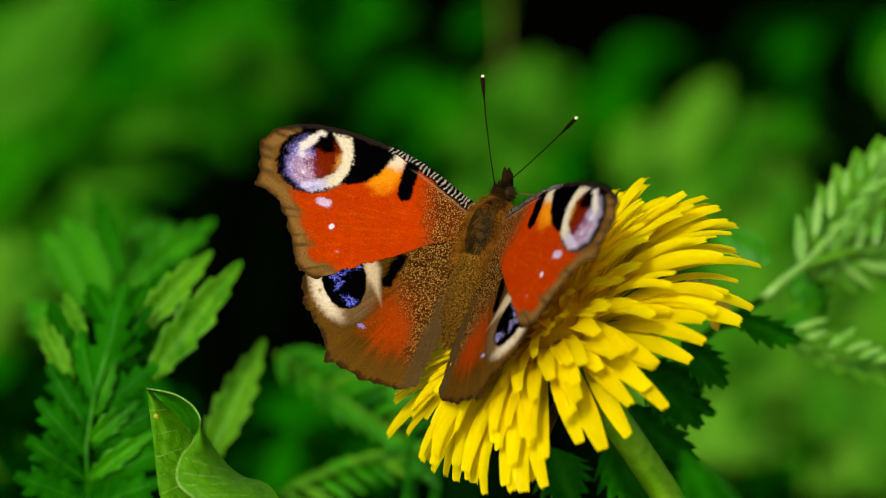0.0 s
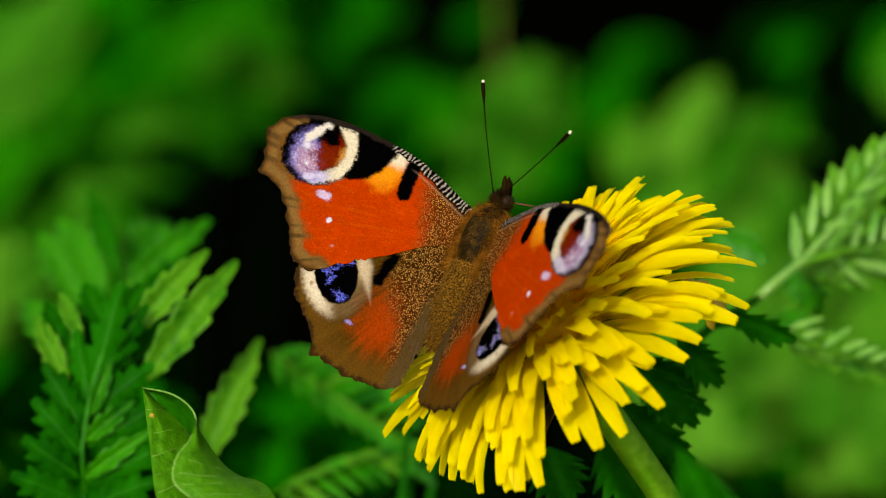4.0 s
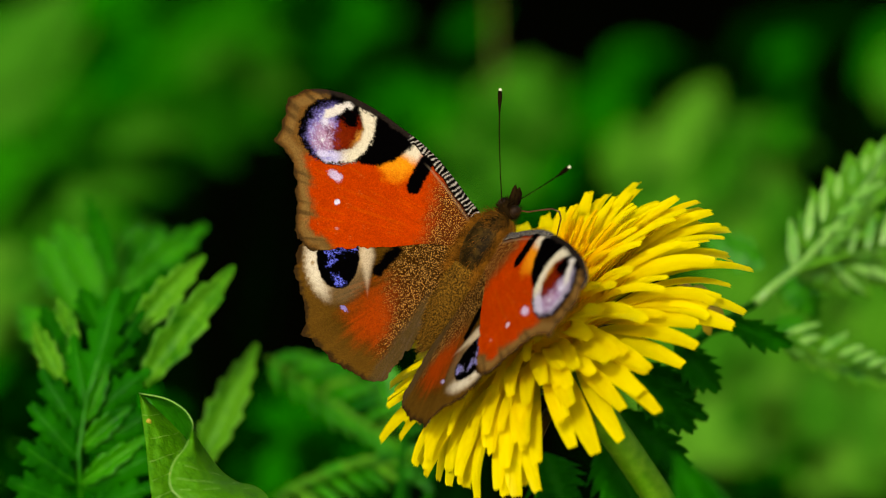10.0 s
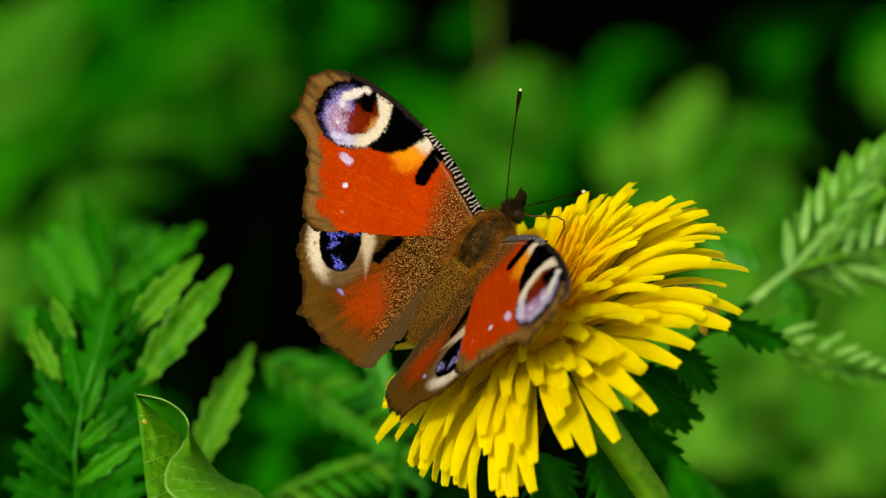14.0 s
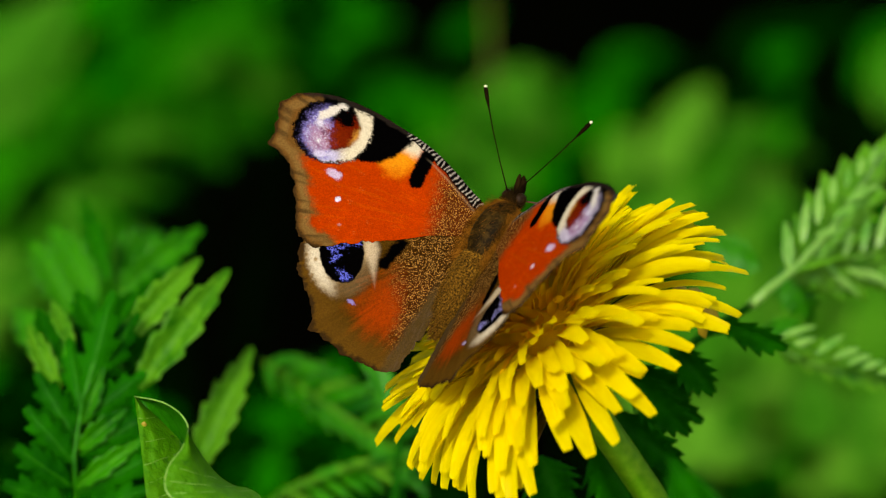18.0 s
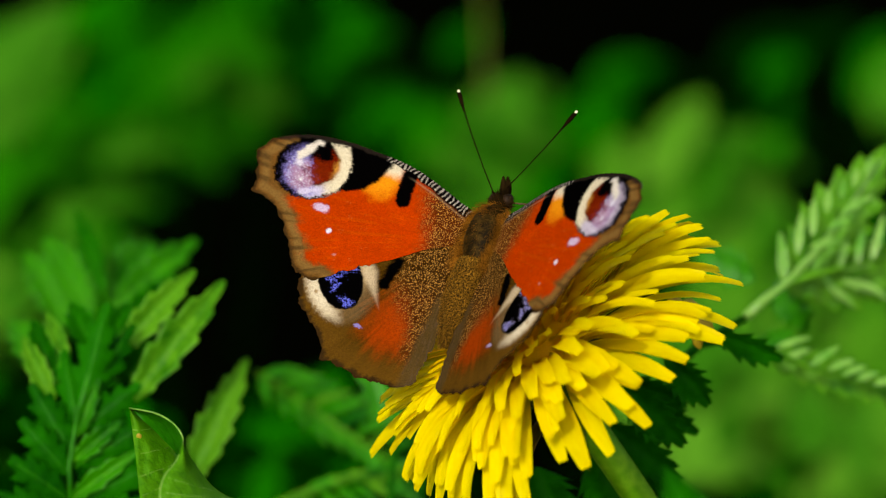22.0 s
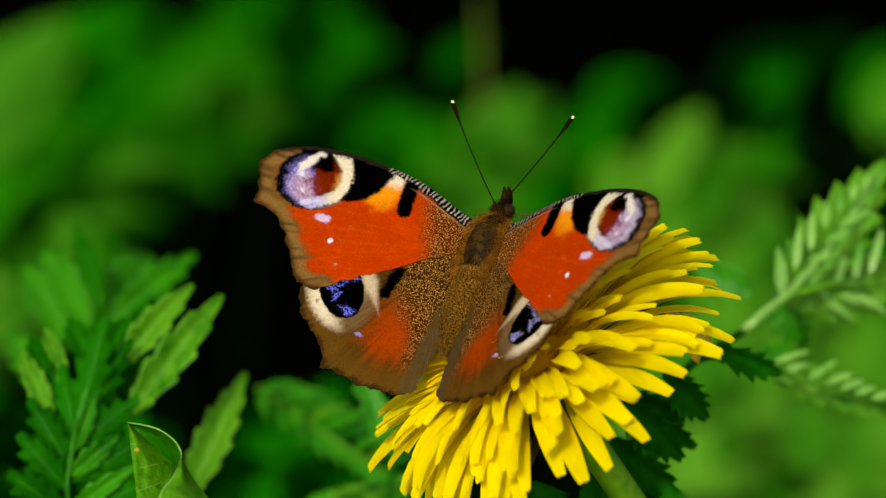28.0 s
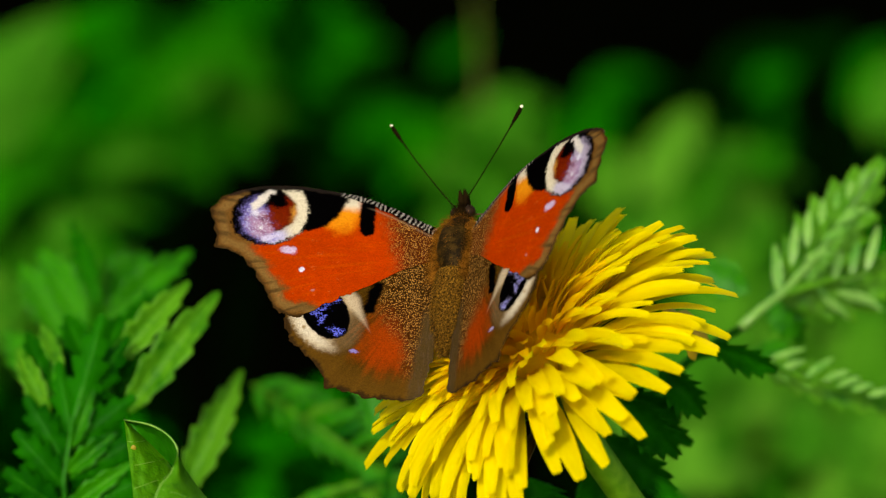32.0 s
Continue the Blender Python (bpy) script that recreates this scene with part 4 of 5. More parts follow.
for q in ((240, 692, 412, 468, -46, -50, 84, LEAF_PALE), (218, 605, 360, 450, -48, -52, 70, LEAF_PALE), (226, 650, 345, 535, -49, -51, 66, LEAF_SHADED), (138, 612, 95, 526, -44, -48, 38, LEAF_PALE), (112, 692, 54, 566, -44, -48, 52, LEAF_PALE), (112, 640, 72, 540, -46, -50, 56, LEAF_SHADED), (205, 600, 240, 510, -50, -54, 66, LEAF_SHADED), (185, 600, 140, 510, -50, -54, 66, LEAF_SHADED)):
    ribbed(P, *q, teeth=5, depth=0.26, fold=1.1)
P = rooted("tansy_leaf", 195, 560, -78, "blurred green feathery leaf behind the others", "leaf", "feathery leaves")
for q in ((200, 500, 148, 342, -92, -98, 56, LEAF_SHADED), (208, 520, 364, 396, -88, -94, 84, LEAF), (212, 500, 285, 405, -104, -110, 130, LEAF), (180, 530, 96, 396, -100, -108, 100, LEAF), (215, 550, 350, 462, -84, -90, 70, LEAF_SHADED), (225, 480, 276, 440, -90, -92, 60, LEAF_SHADED), (150, 560, 60, 420, -104, -110, 90, LEAF), (225, 590, 310, 500, -84, -90, 76, LEAF_SHADED), (130, 650, 30, 540, -96, -104, 90, LEAF)):
    ribbed(P, *q, teeth=5, fold=0.9)
P = rooted("tansy_leaf", 345, 880, -60, "green toothed leaflet standing alone", "leaf", "feathery leaves")
ribbed(P, 345, 840, 452, 606, -62, -66, 84, LEAF_PALE, 6, 0.26, 1.0)
ribbed(P, 350, 890, 330, 770, -58, -62, 70, LEAF_SHADED, 5)
P = rooted("tansy_leaf", 720, 800, -100, "blurred green fern-like leaf below the flower", "leaf", "feathery leaves")
rib(P, [(720, 800, -100), (600, 720, -102), (470, 632, -106)], 0.5, 0.25, LEAF_PALE)
pick = random.Random(5)
for i in range(9):
    s = i / 9
    x, y = 478 + 240 * s, 638 + 162 * s
    k1, k2 = pick.uniform(0.8, 1.2), pick.uniform(0.7, 1.2)
    leaflet(P, x, y, x + (70 + 50 * s) * k1, y - (10 + 55 * s) * k1, -106 + 6 * s, -102 + 6 * s, 26 * k1, pick.choice((LEAF, LEAF_PALE)), 4, face=(0, -0.6, 0.8), fold=0.4)
    leaflet(P, x, y, x + (10 + 60 * s) * k2, y + (50 + 30 * s) * k2, -106 + 6 * s, -102 + 6 * s, 22 * k2, LEAF, 4, face=(0, -0.6, 0.8), fold=0.4)
P = rooted("tansy_leaf", 760, 815, -84, "pale green fern-like leaf low under the flower", "leaf", "feathery leaves")
rib(P, [(760, 815, -84), (640, 822, -86), (560, 838, -88), (470, 885, -92)], 0.55, 0.25, LEAF_PALE)
for i in range(9):
    s = i / 9
    x, y = 485 + 260 * s, 878 - 62 * s + 18 * math.sin(math.pi * s) * -1
    k1, k2 = pick.uniform(0.8, 1.2), pick.uniform(0.7, 1.2)
    leaflet(P, x, y, x + 78 * k1, y - 34 * k1, -90 + 6 * s, -86 + 6 * s, 25 * k1, pick.choice((LEAF_PALE, LEAF)), 4, face=(0, -0.6, 0.8), fold=0.4)
    leaflet(P, x, y, x + 66 * k2, y + 44 * k2, -90 + 6 * s, -86 + 6 * s, 22 * k2, pick.choice((LEAF_PALE, LEAF)), 4, face=(0, -0.6, 0.8), fold=0.4)
P = rooted("tansy_leaf", 715, 740, -70, "small green leaf tip behind the petals", "leaf", "feathery leaves")
leaflet(P, 700, 730, 640, 560, -70, -74, 60, LEAF, 5, face=(0, -0.6, 0.8), fold=0.4)
P = rooted("fern_leaf", 1330, 538, -50, "light green fern-like leaf with narrow leaflets", "leaf", "fern leaves", (0.02, 0.02), ((1270, 570, -46), (1190, 640, -42), (1140, 740, -40), (1150, 900, -40)))
leaflet(P, 1400, 480, 1590, 235, -66, -68, 150, LEAF_PALE, 7, fold=0.2)
leaflet(P, 1405, 484, 1640, 430, -70, -72, 150, LEAF_PALE, 6, fold=0.2)
leaflet(P, 1390, 470, 1440, 560, -72, -74, 90, LEAF, 5, fold=0.2)
leaflet(P, 1350, 470, 1250, 420, -74, -76, 90, LEAF, 5, fold=0.2)
rib(P, [(1335, 534, -50), (1370, 502, -52), (1410, 472, -54), (1490, 384, -58), (1575, 255, -62)], 0.75, 0.3, LEAF_SHINE)
for q in ((1402, 478, 1396, 384, 34), (1425, 425, 1434, 345, 26), (1452, 392, 1455, 325, 24), (1478, 350, 1482, 306, 22), (1503, 325, 1508, 290, 20), (1525, 305, 1534, 272, 20), (1545, 285, 1560, 250, 20), (1425, 450, 1462, 425, 20), (1412, 474, 1440, 466, 18), (1450, 410, 1500, 400, 22), (1480, 380, 1530, 352, 22), (1505, 350, 1560, 320, 22)):
    leaflet(P, q[0], q[1], q[2], q[3], -56, -58, q[4] * 0.72, LEAF_SHINE, 2, depth=0.12, face=(0.2, -0.6, 1), fold=0.2)
rib(P, [(1410, 474, -54), (1490, 452, -60), (1600, 425, -66)], 0.5, 0.25, LEAF_PALE)
for q in ((1500, 450, 1516, 385, 22), (1530, 445, 1545, 365, 24), (1556, 438, 1580, 350, 24), (1500, 452, 1560, 440, 18), (1505, 470, 1560, 492, 26), (1470, 462, 1500, 500, 22), (1530, 470, 1590, 505, 24), (1480, 480, 1530, 520, 24)):
    leaflet(P, q[0], q[1], q[2], q[3], -64, -66, q[4] * 0.72, LEAF_SHINE, 2, depth=0.12, face=(0.2, -0.6, 1), fold=0.2)
P = rooted("fern_leaf", 1310, 572, -48, "light green toothed fern leaf reaching sideways", "leaf", "fern leaves", (0.02, 0.02), ((1250, 585, -44), (1180, 650, -40), (1130, 740, -38), (1130, 900, -38)))
leaflet(P, 1340, 580, 1640, 690, -62, -64, 84, LEAF_PALE, 8, fold=0.2)
leaflet(P, 1350, 585, 1420, 560, -60, -62, 44, LEAF, 4, fold=0.2)
rib(P, [(1310, 572, -48), (1380, 596, -52), (1450, 626, -55), (1520, 646, -58), (1610, 672, -60)], 0.6, 0.25, LEAF_PALE)
for q in ((1385, 590, 1452, 570, 18), (1405, 608, 1450, 592, 22), (1448, 622, 1500, 586, 22), (1480, 628, 1528, 610, 22), (1505, 638, 1548, 622, 22), (1530, 646, 1570, 634, 22), (1560, 655, 1600, 645, 22)):
    leaflet(P, q[0], q[1], q[2], q[3], -54, -56, q[4] * 0.72, LEAF_SHINE, 2, depth=0.12, face=(0.2, -0.6, 1), fold=0.2)
P = rooted("dark_leaf", 1180, 700, -22, "toothed leaf under the flower, its shade put into the dark green", "leaf", "dark leaves", (-0.02, 0.06))
# the flower's shadow on these leaves is part of their dark colour
for q in ((1190, 600, 1268, 690, -24, -26, 80, LEAF_SHADED, 6), (1270, 560, 1400, 610, -26, -32, 60, LEAF_SHADED, 5), (1110, 650, 1225, 760, -20, -24, 90, LEAF_SHADED, 7), (1080, 720, 1210, 820, -22, -24, 100, LEAF_SHADED, 7), (1100, 640, 1230, 690, -22, -26, 70, LEAF_SHADED, 6),
          (1300, 1010, 1190, 800, 60, 64, 100, LEAF_SHADED, 0), (960, 800, 1000, 900, -24, -24, 120, LEAF_SHADED, 6), (1060, 780, 1130, 900, -26, -26, 130, LEAF_SHADED, 6), (1110, 740, 1220, 850, -26, -28, 90, LEAF_SHADED, 6), (1140, 800, 1215, 920, -28, -28, 100, LEAF_SHADED, 6), (1150, 680, 1250, 740, -28, -30, 60, LEAF_SHADED, 5)):
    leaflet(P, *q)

# curled glossy leaf near the lens
def curled_leaf():
    end = spot(420, 1010, 17)
    foot = Vector((end.x + 0.02, end.y, GROUND))
    p = thing("curled_leaf", foot, "glossy light green leaf with one edge curled over", "leaf")
    bm = bmesh.new()
    tube(bm, [foot - Vector((0, 0, 0.008))] + bend(foot, end, 0.006, 8, Vector((1, 0, 0)))[1:], [0.0014] * 9, 8)
    part("stalk", bm, STALK, p)

    def at(pts, s):
        f = s * (len(pts) - 1)
        i = min(int(f), len(pts) - 2)
        p0, p1, p2, p3 = (Vector(pts[max(0, min(len(pts) - 1, i + k - 1))]) for k in range(4))
        t = f - i
        return 0.5 * (2 * p1 + (p2 - p0) * t + (2 * p0 - 5 * p1 + 4 * p2 - p3) * t * t + (3 * p1 - p0 - 3 * p2 + p3) * t ** 3)

    def place(a, b, belly, s, w):
        """A place between two edges (board x, y and depth), bulging towards the lens by belly."""
        q = at(a, s).lerp(at(b, s), w)
        pucker = 0.35 * noise.noise((q.x * 0.03, q.y * 0.03, 2.0)) + 0.42 * noise.noise((q.x * 0.08, q.y * 0.08, 5.0))
        return spot(q.x, q.y, q.z + belly * math.sin(math.pi * w) + pucker + (q.y - 695) * 0.05)

    def sheet(bm, a, b, belly, n=44, m=20):
        rows = [[bm.verts.new(place(a, b, belly, i / n, k / m)) for k in range(m + 1)] for i in range(n + 1)]
        under = [[bm.verts.new(v.co + FW * 0.00018) for v in row] for row in rows]
        for r, s in zip(rows, rows[1:]):
            for k in range(m):
                bm.faces.new((r[k], s[k], s[k + 1], r[k + 1]))
        for r, s in zip(under, under[1:]):
            for k in range(m):
                bm.faces.new((r[k + 1], s[k + 1], s[k], r[k]))
        return bm

    outer = [(243, 695, 4), (248, 736, 4), (256, 797, 4), (261, 847, 4), (269, 892, 4), (300, 960, 3), (420, 1010, 0)]
    inner = [(243, 695, 4), (272, 721, 2), (316, 764, 0), (338, 800, -1), (348, 840, -1), (365, 930, -1), (420, 1010, 0)]
    rim = [(243, 695, 4), (289, 704, 8), (319, 721, 9), (335, 741, 9), (337, 761, 8), (332, 778, 6)]
    pocket = [(243, 695, 4), (262, 712, 2.6), (285, 733, 1.4), (305, 753, 0.6), (320, 768, 0.2), (332, 780, 0)]
    lip = [(337, 757, 8.4), (324, 792, 9), (306, 814, 9.5), (297, 844, 9.5), (303, 868, 9), (330, 890, 8), (370, 940, 5), (420, 1010, 0)]
    back = [(338, 759, 8), (359, 794, 3), (389, 832, 1.5), (419, 852, 1), (445, 858, 1), (470, 877, 1), (490, 930, 1), (420, 1010, 0)]
    part("blade", sheet(bmesh.new(), outer, inner, 1.2), CURL, p)
    part("fold", sheet(bmesh.new(), rim, pocket, -1.2), CURL_INSIDE, p, "darker inner side of the curl")
    part("curled_edge", sheet(bmesh.new(), lip, back, 2.4), CURL, p)
    for k in range(5):
        bm = bmesh.new()
        tube(bm, [place(outer, inner, 1.2, 0.16 + 0.12 * k + 0.05 * q / 6, 0.05 + 0.9 * q / 6) - FW * 0.00001 + Vector((0, 0, 0.00025 * noise.noise((q * 0.9, k * 3.0, 1.0)))) for q in range(7)], [0.000045] * 7, 6)
        part("vein", bm, VEIN, p)
    for k in range(4):
        bm = bmesh.new()
        tube(bm, [place(lip, back, 2.4, 0.30 + 0.13 * k + 0.05 * q / 6, 0.08 + 0.86 * q / 6) - FW * 0.00001 + Vector((0, 0, 0.00025 * noise.noise((q * 0.9, k * 3.0, 4.0)))) for q in range(7)], [0.00004] * 7, 6)
        part("vein", bm, VEIN, p)
    bm = bmesh.new()
    line = rim[:5] + lip[1:6]
    n = 40
    tube(bm, [spot(q.x, q.y, q.z + (q.y - 695) * 0.05) - FW * 0.00005 for q in (at(line, i / n) for i in range(n + 1))], [0.00011] * (n + 1), 7)
    part("edge", bm, VEIN, p, "pale rolled leaf edge")
    for s_, w, r in ((0.21, 0.30, 0.45), (0.55, 0.45, 0.25)):
        bm = bmesh.new()
        ellipsoid(bm, place(outer, inner, 1.2, s_, w) - FW * 0.00001, (r * MM * 0.8, r * MM * 0.5, r * MM), 14, 8)
        part("blotch", bm, BLOTCH, p, "small orange-brown spot")
    return p


curled_leaf()


# ---- meadow behind ----
def broad_plant(rows, label, category="plant", group="meadow plants"):
    """A plant of several leaves: board start and end, width, depth, material."""
    rows = [(*r[:5], r[5] * 1.5, *r[6:]) for r in rows]
    c = sum(r[5] for r in rows) / len(rows)
    base = spot(sum(r[0] for r in rows) / len(rows), sum(r[1] for r in rows) / len(rows), c)
    foot = Vector((base.x, base.y + 0.02, GROUND))
    p = thing("meadow_plant", foot, label, category, group)
    sprays = []
    for x0, y0, x1, y1, w, c, material, shape in rows:
        if shape == "ovate" and w >= 100:
            # a spray of leaflets that fills the outline of the whole leaf
            dx, dy = x1 - x0, y1 - y0
            ln = math.hypot(dx, dy)
            n = 2 + int(ln / 130)
            for k in range(n):
                s = (k + 0.3) / n
                for side in (-1, 1):
                    reach = (w * 0.62 * math.sin(math.pi * (0.15 + 0.8 * s)) + 18) * SPRAY.uniform(0.75, 1.2)
                    ax, ay = x0 + dx * s, y0 + dy * s
                    ang = math.atan2(dy, dx) + side * radians(SPRAY.uniform(30, 60))
                    tone = material if SPRAY.random() < 0.75 else SPRAY.choice(NEAR_TONES[material.name])
                    sprays.append((ax, ay, ax + math.cos(ang) * reach * 1.35, ay + math.sin(ang) * reach * 1.35, w * 0.50, c + SPRAY.uniform(-14, 14), tone, "ovate"))
            sprays.append((x0 + dx * 0.55, y0 + dy * 0.55, x1, y1, w * 0.45, c, material, "ovate"))
            sprays.append((x0, y0, x0 + dx * 0.7, y0 + dy * 0.7, w * 0.22, c - 4, material, "lance"))
        else:
            sprays.append((x0, y0, x1, y1, w, c, material, shape))
    for x0, y0, x1, y1, w, c, material, shape in sprays:
        a, b = spot(x0, y0, c), spot(x1, y1, c - 10)
        s = (DIST - c / 1000) / DIST / 13570
        bm = bmesh.new()
        blade(bm, a, b, w * s, Vector((SPRAY.uniform(-0.3, 0.3), -0.45 + SPRAY.uniform(-0.3, 0.3), 1)), shape, 0, 0.3, 0.08, 12, 3)
        part("leaf", bm, material, p)
    for x0, y0, x1, y1, w, c, material, shape in rows:
        bm = bmesh.new()
        tube(bm, [foot - Vector((0, 0, 0.006))] + bend(foot, spot(x0, y0, c), 0.01, 6, Vector((0, 1, 0)))[1:], [0.0008] * 7, 6)
        # stalks take the near-black shade colour too
        part("petiole", bm, MEADOW_SHADED, p)
    return p


SPRAY = random.Random(12)
NEAR_TONES = {"sunlit_meadow_leaf": (MEADOW_DIMMED, MEADOW_MID), "dimmed_meadow_leaf": (MEADOW_SHADED, MEADOW_DIMMED), "mid_meadow_leaf": (MEADOW_DIMMED, MEADOW_SUNLIT), "shaded_meadow_leaf": (MEADOW_DIMMED, MEADOW_SHADED), "pale_sunlit_meadow_leaf": (MEADOW_SUNLIT, MEADOW_SUNLIT_PALE)}
Y, G, D, L2, W = MEADOW_SUNLIT, MEADOW_DIMMED, MEADOW_SHADED, MEADOW_MID, MEADOW_SUNLIT_PALE
broad_plant([(-80, 330, 130, 20, 120, -330, Y, "lance"), (-60, 190, 150, -30, 110, -330, Y, "lance"), (-80, 420, 90, 210, 130, -320, L2, "lance"), (-60, 480, 60, 320, 120, -320, Y, "lance"), (-90, 160, 40, 10, 130, -340, L2, "lance"), (-40, 560, 90, 400, 100, -320, L2, "lance")], "meadow plant with long yellow-green leaves")
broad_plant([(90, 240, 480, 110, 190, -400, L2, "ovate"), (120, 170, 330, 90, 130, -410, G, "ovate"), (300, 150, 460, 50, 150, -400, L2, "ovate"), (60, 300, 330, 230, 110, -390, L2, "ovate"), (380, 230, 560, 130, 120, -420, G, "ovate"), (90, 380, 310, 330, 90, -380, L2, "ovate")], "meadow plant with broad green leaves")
broad_plant([(540, 130, 630, -20, 130, -430, G, "ovate"), (300, 60, 520, -30, 110, -440, G, "ovate"), (130, 40, 300, -40, 90, -440, G, "ovate"), (480, 170, 600, 90, 110, -430, G, "ovate"), (90, 120, 240, 80, 60, -430, D, "lance")], "meadow plant with broad leaves, shade put into their colour")
broad_plant([(560, 260, 760, 180, 130, -440, G, "ovate"), (960, 250, 1120, 190, 120, -440, G, "ovate"), (1240, 230, 1420, 170, 110, -450, D, "ovate"), (1080, 160, 1260, 110, 90, -450, D, "ovate"), (1340, 470, 1560, 400, 130, -400, G, "ovate"), (1290, 90, 1480, 40, 90, -450, D, "ovate")], "green leaves deep in the meadow, shade put into their colour")
broad_plant([(180, 262, 350, 232, 44, -330, Y, "lance"), (150, 352, 290, 318, 40, -330, Y, "lance"), (30, 230, 160, 30, 46, -320, Y, "lance"), (330, 140, 440, 60, 50, -380, Y, "lance")], "long narrow leaves behind, sunlight put into their colour")
broad_plant([(740, 260, 960, 200, 150, -360, Y, "ovate"), (840, 220, 990, 190, 110, -360, Y, "ovate"), (790, 400, 960, 300, 120, -350, Y, "ovate"), (930, 320, 1070, 250, 130, -360, G, "ovate"), (700, 300, 860, 280, 110, -370, G, "ovate"), (880, 380, 1050, 320, 110, -360, G, "ovate"), (700, 190, 820, 170, 80, -390, G, "ovate")], "low plant with yellow-green leaves, sunlight put into their colour")
broad_plant([(1060, 330, 1290, 270, 170, -330, W, "ovate"), (1100, 420, 1370, 350, 180, -320, W, "ovate"), (1250, 320, 1400, 250, 120, -330, Y, "ovate"), (1180, 260, 1300, 225, 90, -335, Y, "ovate"), (1240, 500, 1400, 420, 150, -310, Y, "ovate")], "low plant with broad green leaves, sunlight put into their colour")
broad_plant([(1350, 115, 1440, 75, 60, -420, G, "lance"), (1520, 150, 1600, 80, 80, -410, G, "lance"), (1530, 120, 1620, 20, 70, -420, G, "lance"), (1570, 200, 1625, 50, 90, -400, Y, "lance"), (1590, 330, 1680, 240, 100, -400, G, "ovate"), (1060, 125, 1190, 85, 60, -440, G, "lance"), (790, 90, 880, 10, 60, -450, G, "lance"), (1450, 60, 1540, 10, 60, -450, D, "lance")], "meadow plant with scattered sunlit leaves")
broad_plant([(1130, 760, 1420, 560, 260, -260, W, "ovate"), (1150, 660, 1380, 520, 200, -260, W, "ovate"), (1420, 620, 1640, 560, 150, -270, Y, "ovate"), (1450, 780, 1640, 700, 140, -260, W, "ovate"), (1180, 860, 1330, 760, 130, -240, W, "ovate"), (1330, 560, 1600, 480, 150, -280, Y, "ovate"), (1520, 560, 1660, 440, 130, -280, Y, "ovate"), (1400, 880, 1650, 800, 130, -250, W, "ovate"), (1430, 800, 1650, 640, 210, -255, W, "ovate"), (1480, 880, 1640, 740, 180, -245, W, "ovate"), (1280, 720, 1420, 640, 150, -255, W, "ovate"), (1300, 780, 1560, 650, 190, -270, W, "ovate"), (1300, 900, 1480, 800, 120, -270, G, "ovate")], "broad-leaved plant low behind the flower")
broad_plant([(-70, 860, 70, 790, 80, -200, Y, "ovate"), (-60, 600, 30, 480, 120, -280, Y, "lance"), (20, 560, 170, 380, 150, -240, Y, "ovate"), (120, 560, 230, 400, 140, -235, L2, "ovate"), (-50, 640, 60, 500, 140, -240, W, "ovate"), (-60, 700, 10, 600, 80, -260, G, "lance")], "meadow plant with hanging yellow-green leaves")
broad_plant([(440, 800, 640, 690, 130, -230, G, "ovate"), (380, 910, 660, 830, 130, -220, G, "ovate"), (520, 700, 700, 640, 90, -240, D, "ovate"), (400, 740, 520, 660, 90, -240, D, "ovate")], "leaves low in the meadow, shade put into their colour")
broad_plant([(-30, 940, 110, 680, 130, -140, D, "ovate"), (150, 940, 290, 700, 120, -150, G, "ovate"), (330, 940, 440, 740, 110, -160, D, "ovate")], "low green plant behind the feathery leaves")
P = rooted("dry_stalk", 876, 160, -420, "thin olive stalk standing in the meadow", "stalk")
rib(P, [(876, 160, -420), (872, 60, -425), (866, -60, -430)], 0.65, 0.6, STALK, "culm")


def grass_round():
    """The meadow goes on all round the flower: tufts of grass, too many to count."""
    rng = np.random.default_rng(4)
    n = 9000
    r, t = 0.45 + 2.6 * rng.random(n) ** 0.8, rng.uniform(0, math.tau, n)
    x, y = r * np.cos(t), 0.3 + r * np.sin(t)
    clear = ~((np.abs(x) < 0.26) & (y < 1.5))
    x, y = x[clear], y[clear]
    n = len(x)
    h, a, lean, w = rng.uniform(0.08, 0.24, n), rng.uniform(0, math.tau, n), rng.uniform(0.02, 0.10, n), rng.uniform(0.002, 0.004, n)
    rows = []
    for s, k in ((0, 1.0), (0.4, 0.9), (0.75, 0.6), (1.0, 0.05)):
        cx, cy, cz = x + lean * s * s * np.cos(a), y + lean * s * s * np.sin(a), GROUND + h * s * (1 - 0.15 * s) - 0.012 * (s == 0)
        for side in (-1, 1):
            rows.append(np.stack([cx - np.sin(a) * w * k * side, cy + np.cos(a) * w * k * side, cz], 1))
    verts = np.stack(rows, 1).reshape(-1, 3)
    base = (np.arange(n) * 8)[:, None]
    faces = np.concatenate([base + np.array([k, k + 1, k + 3, k + 2]) for k in (0, 2, 4)])
    me = bpy.data.meshes.new("grass")
    me.from_pydata(verts.tolist(), [], faces.tolist())
    me.materials.append(MEADOW_MID)
    return tagged(new("grass", me), "green meadow grass growing all round the flower", "grass", kind="stuff")


grass_round()


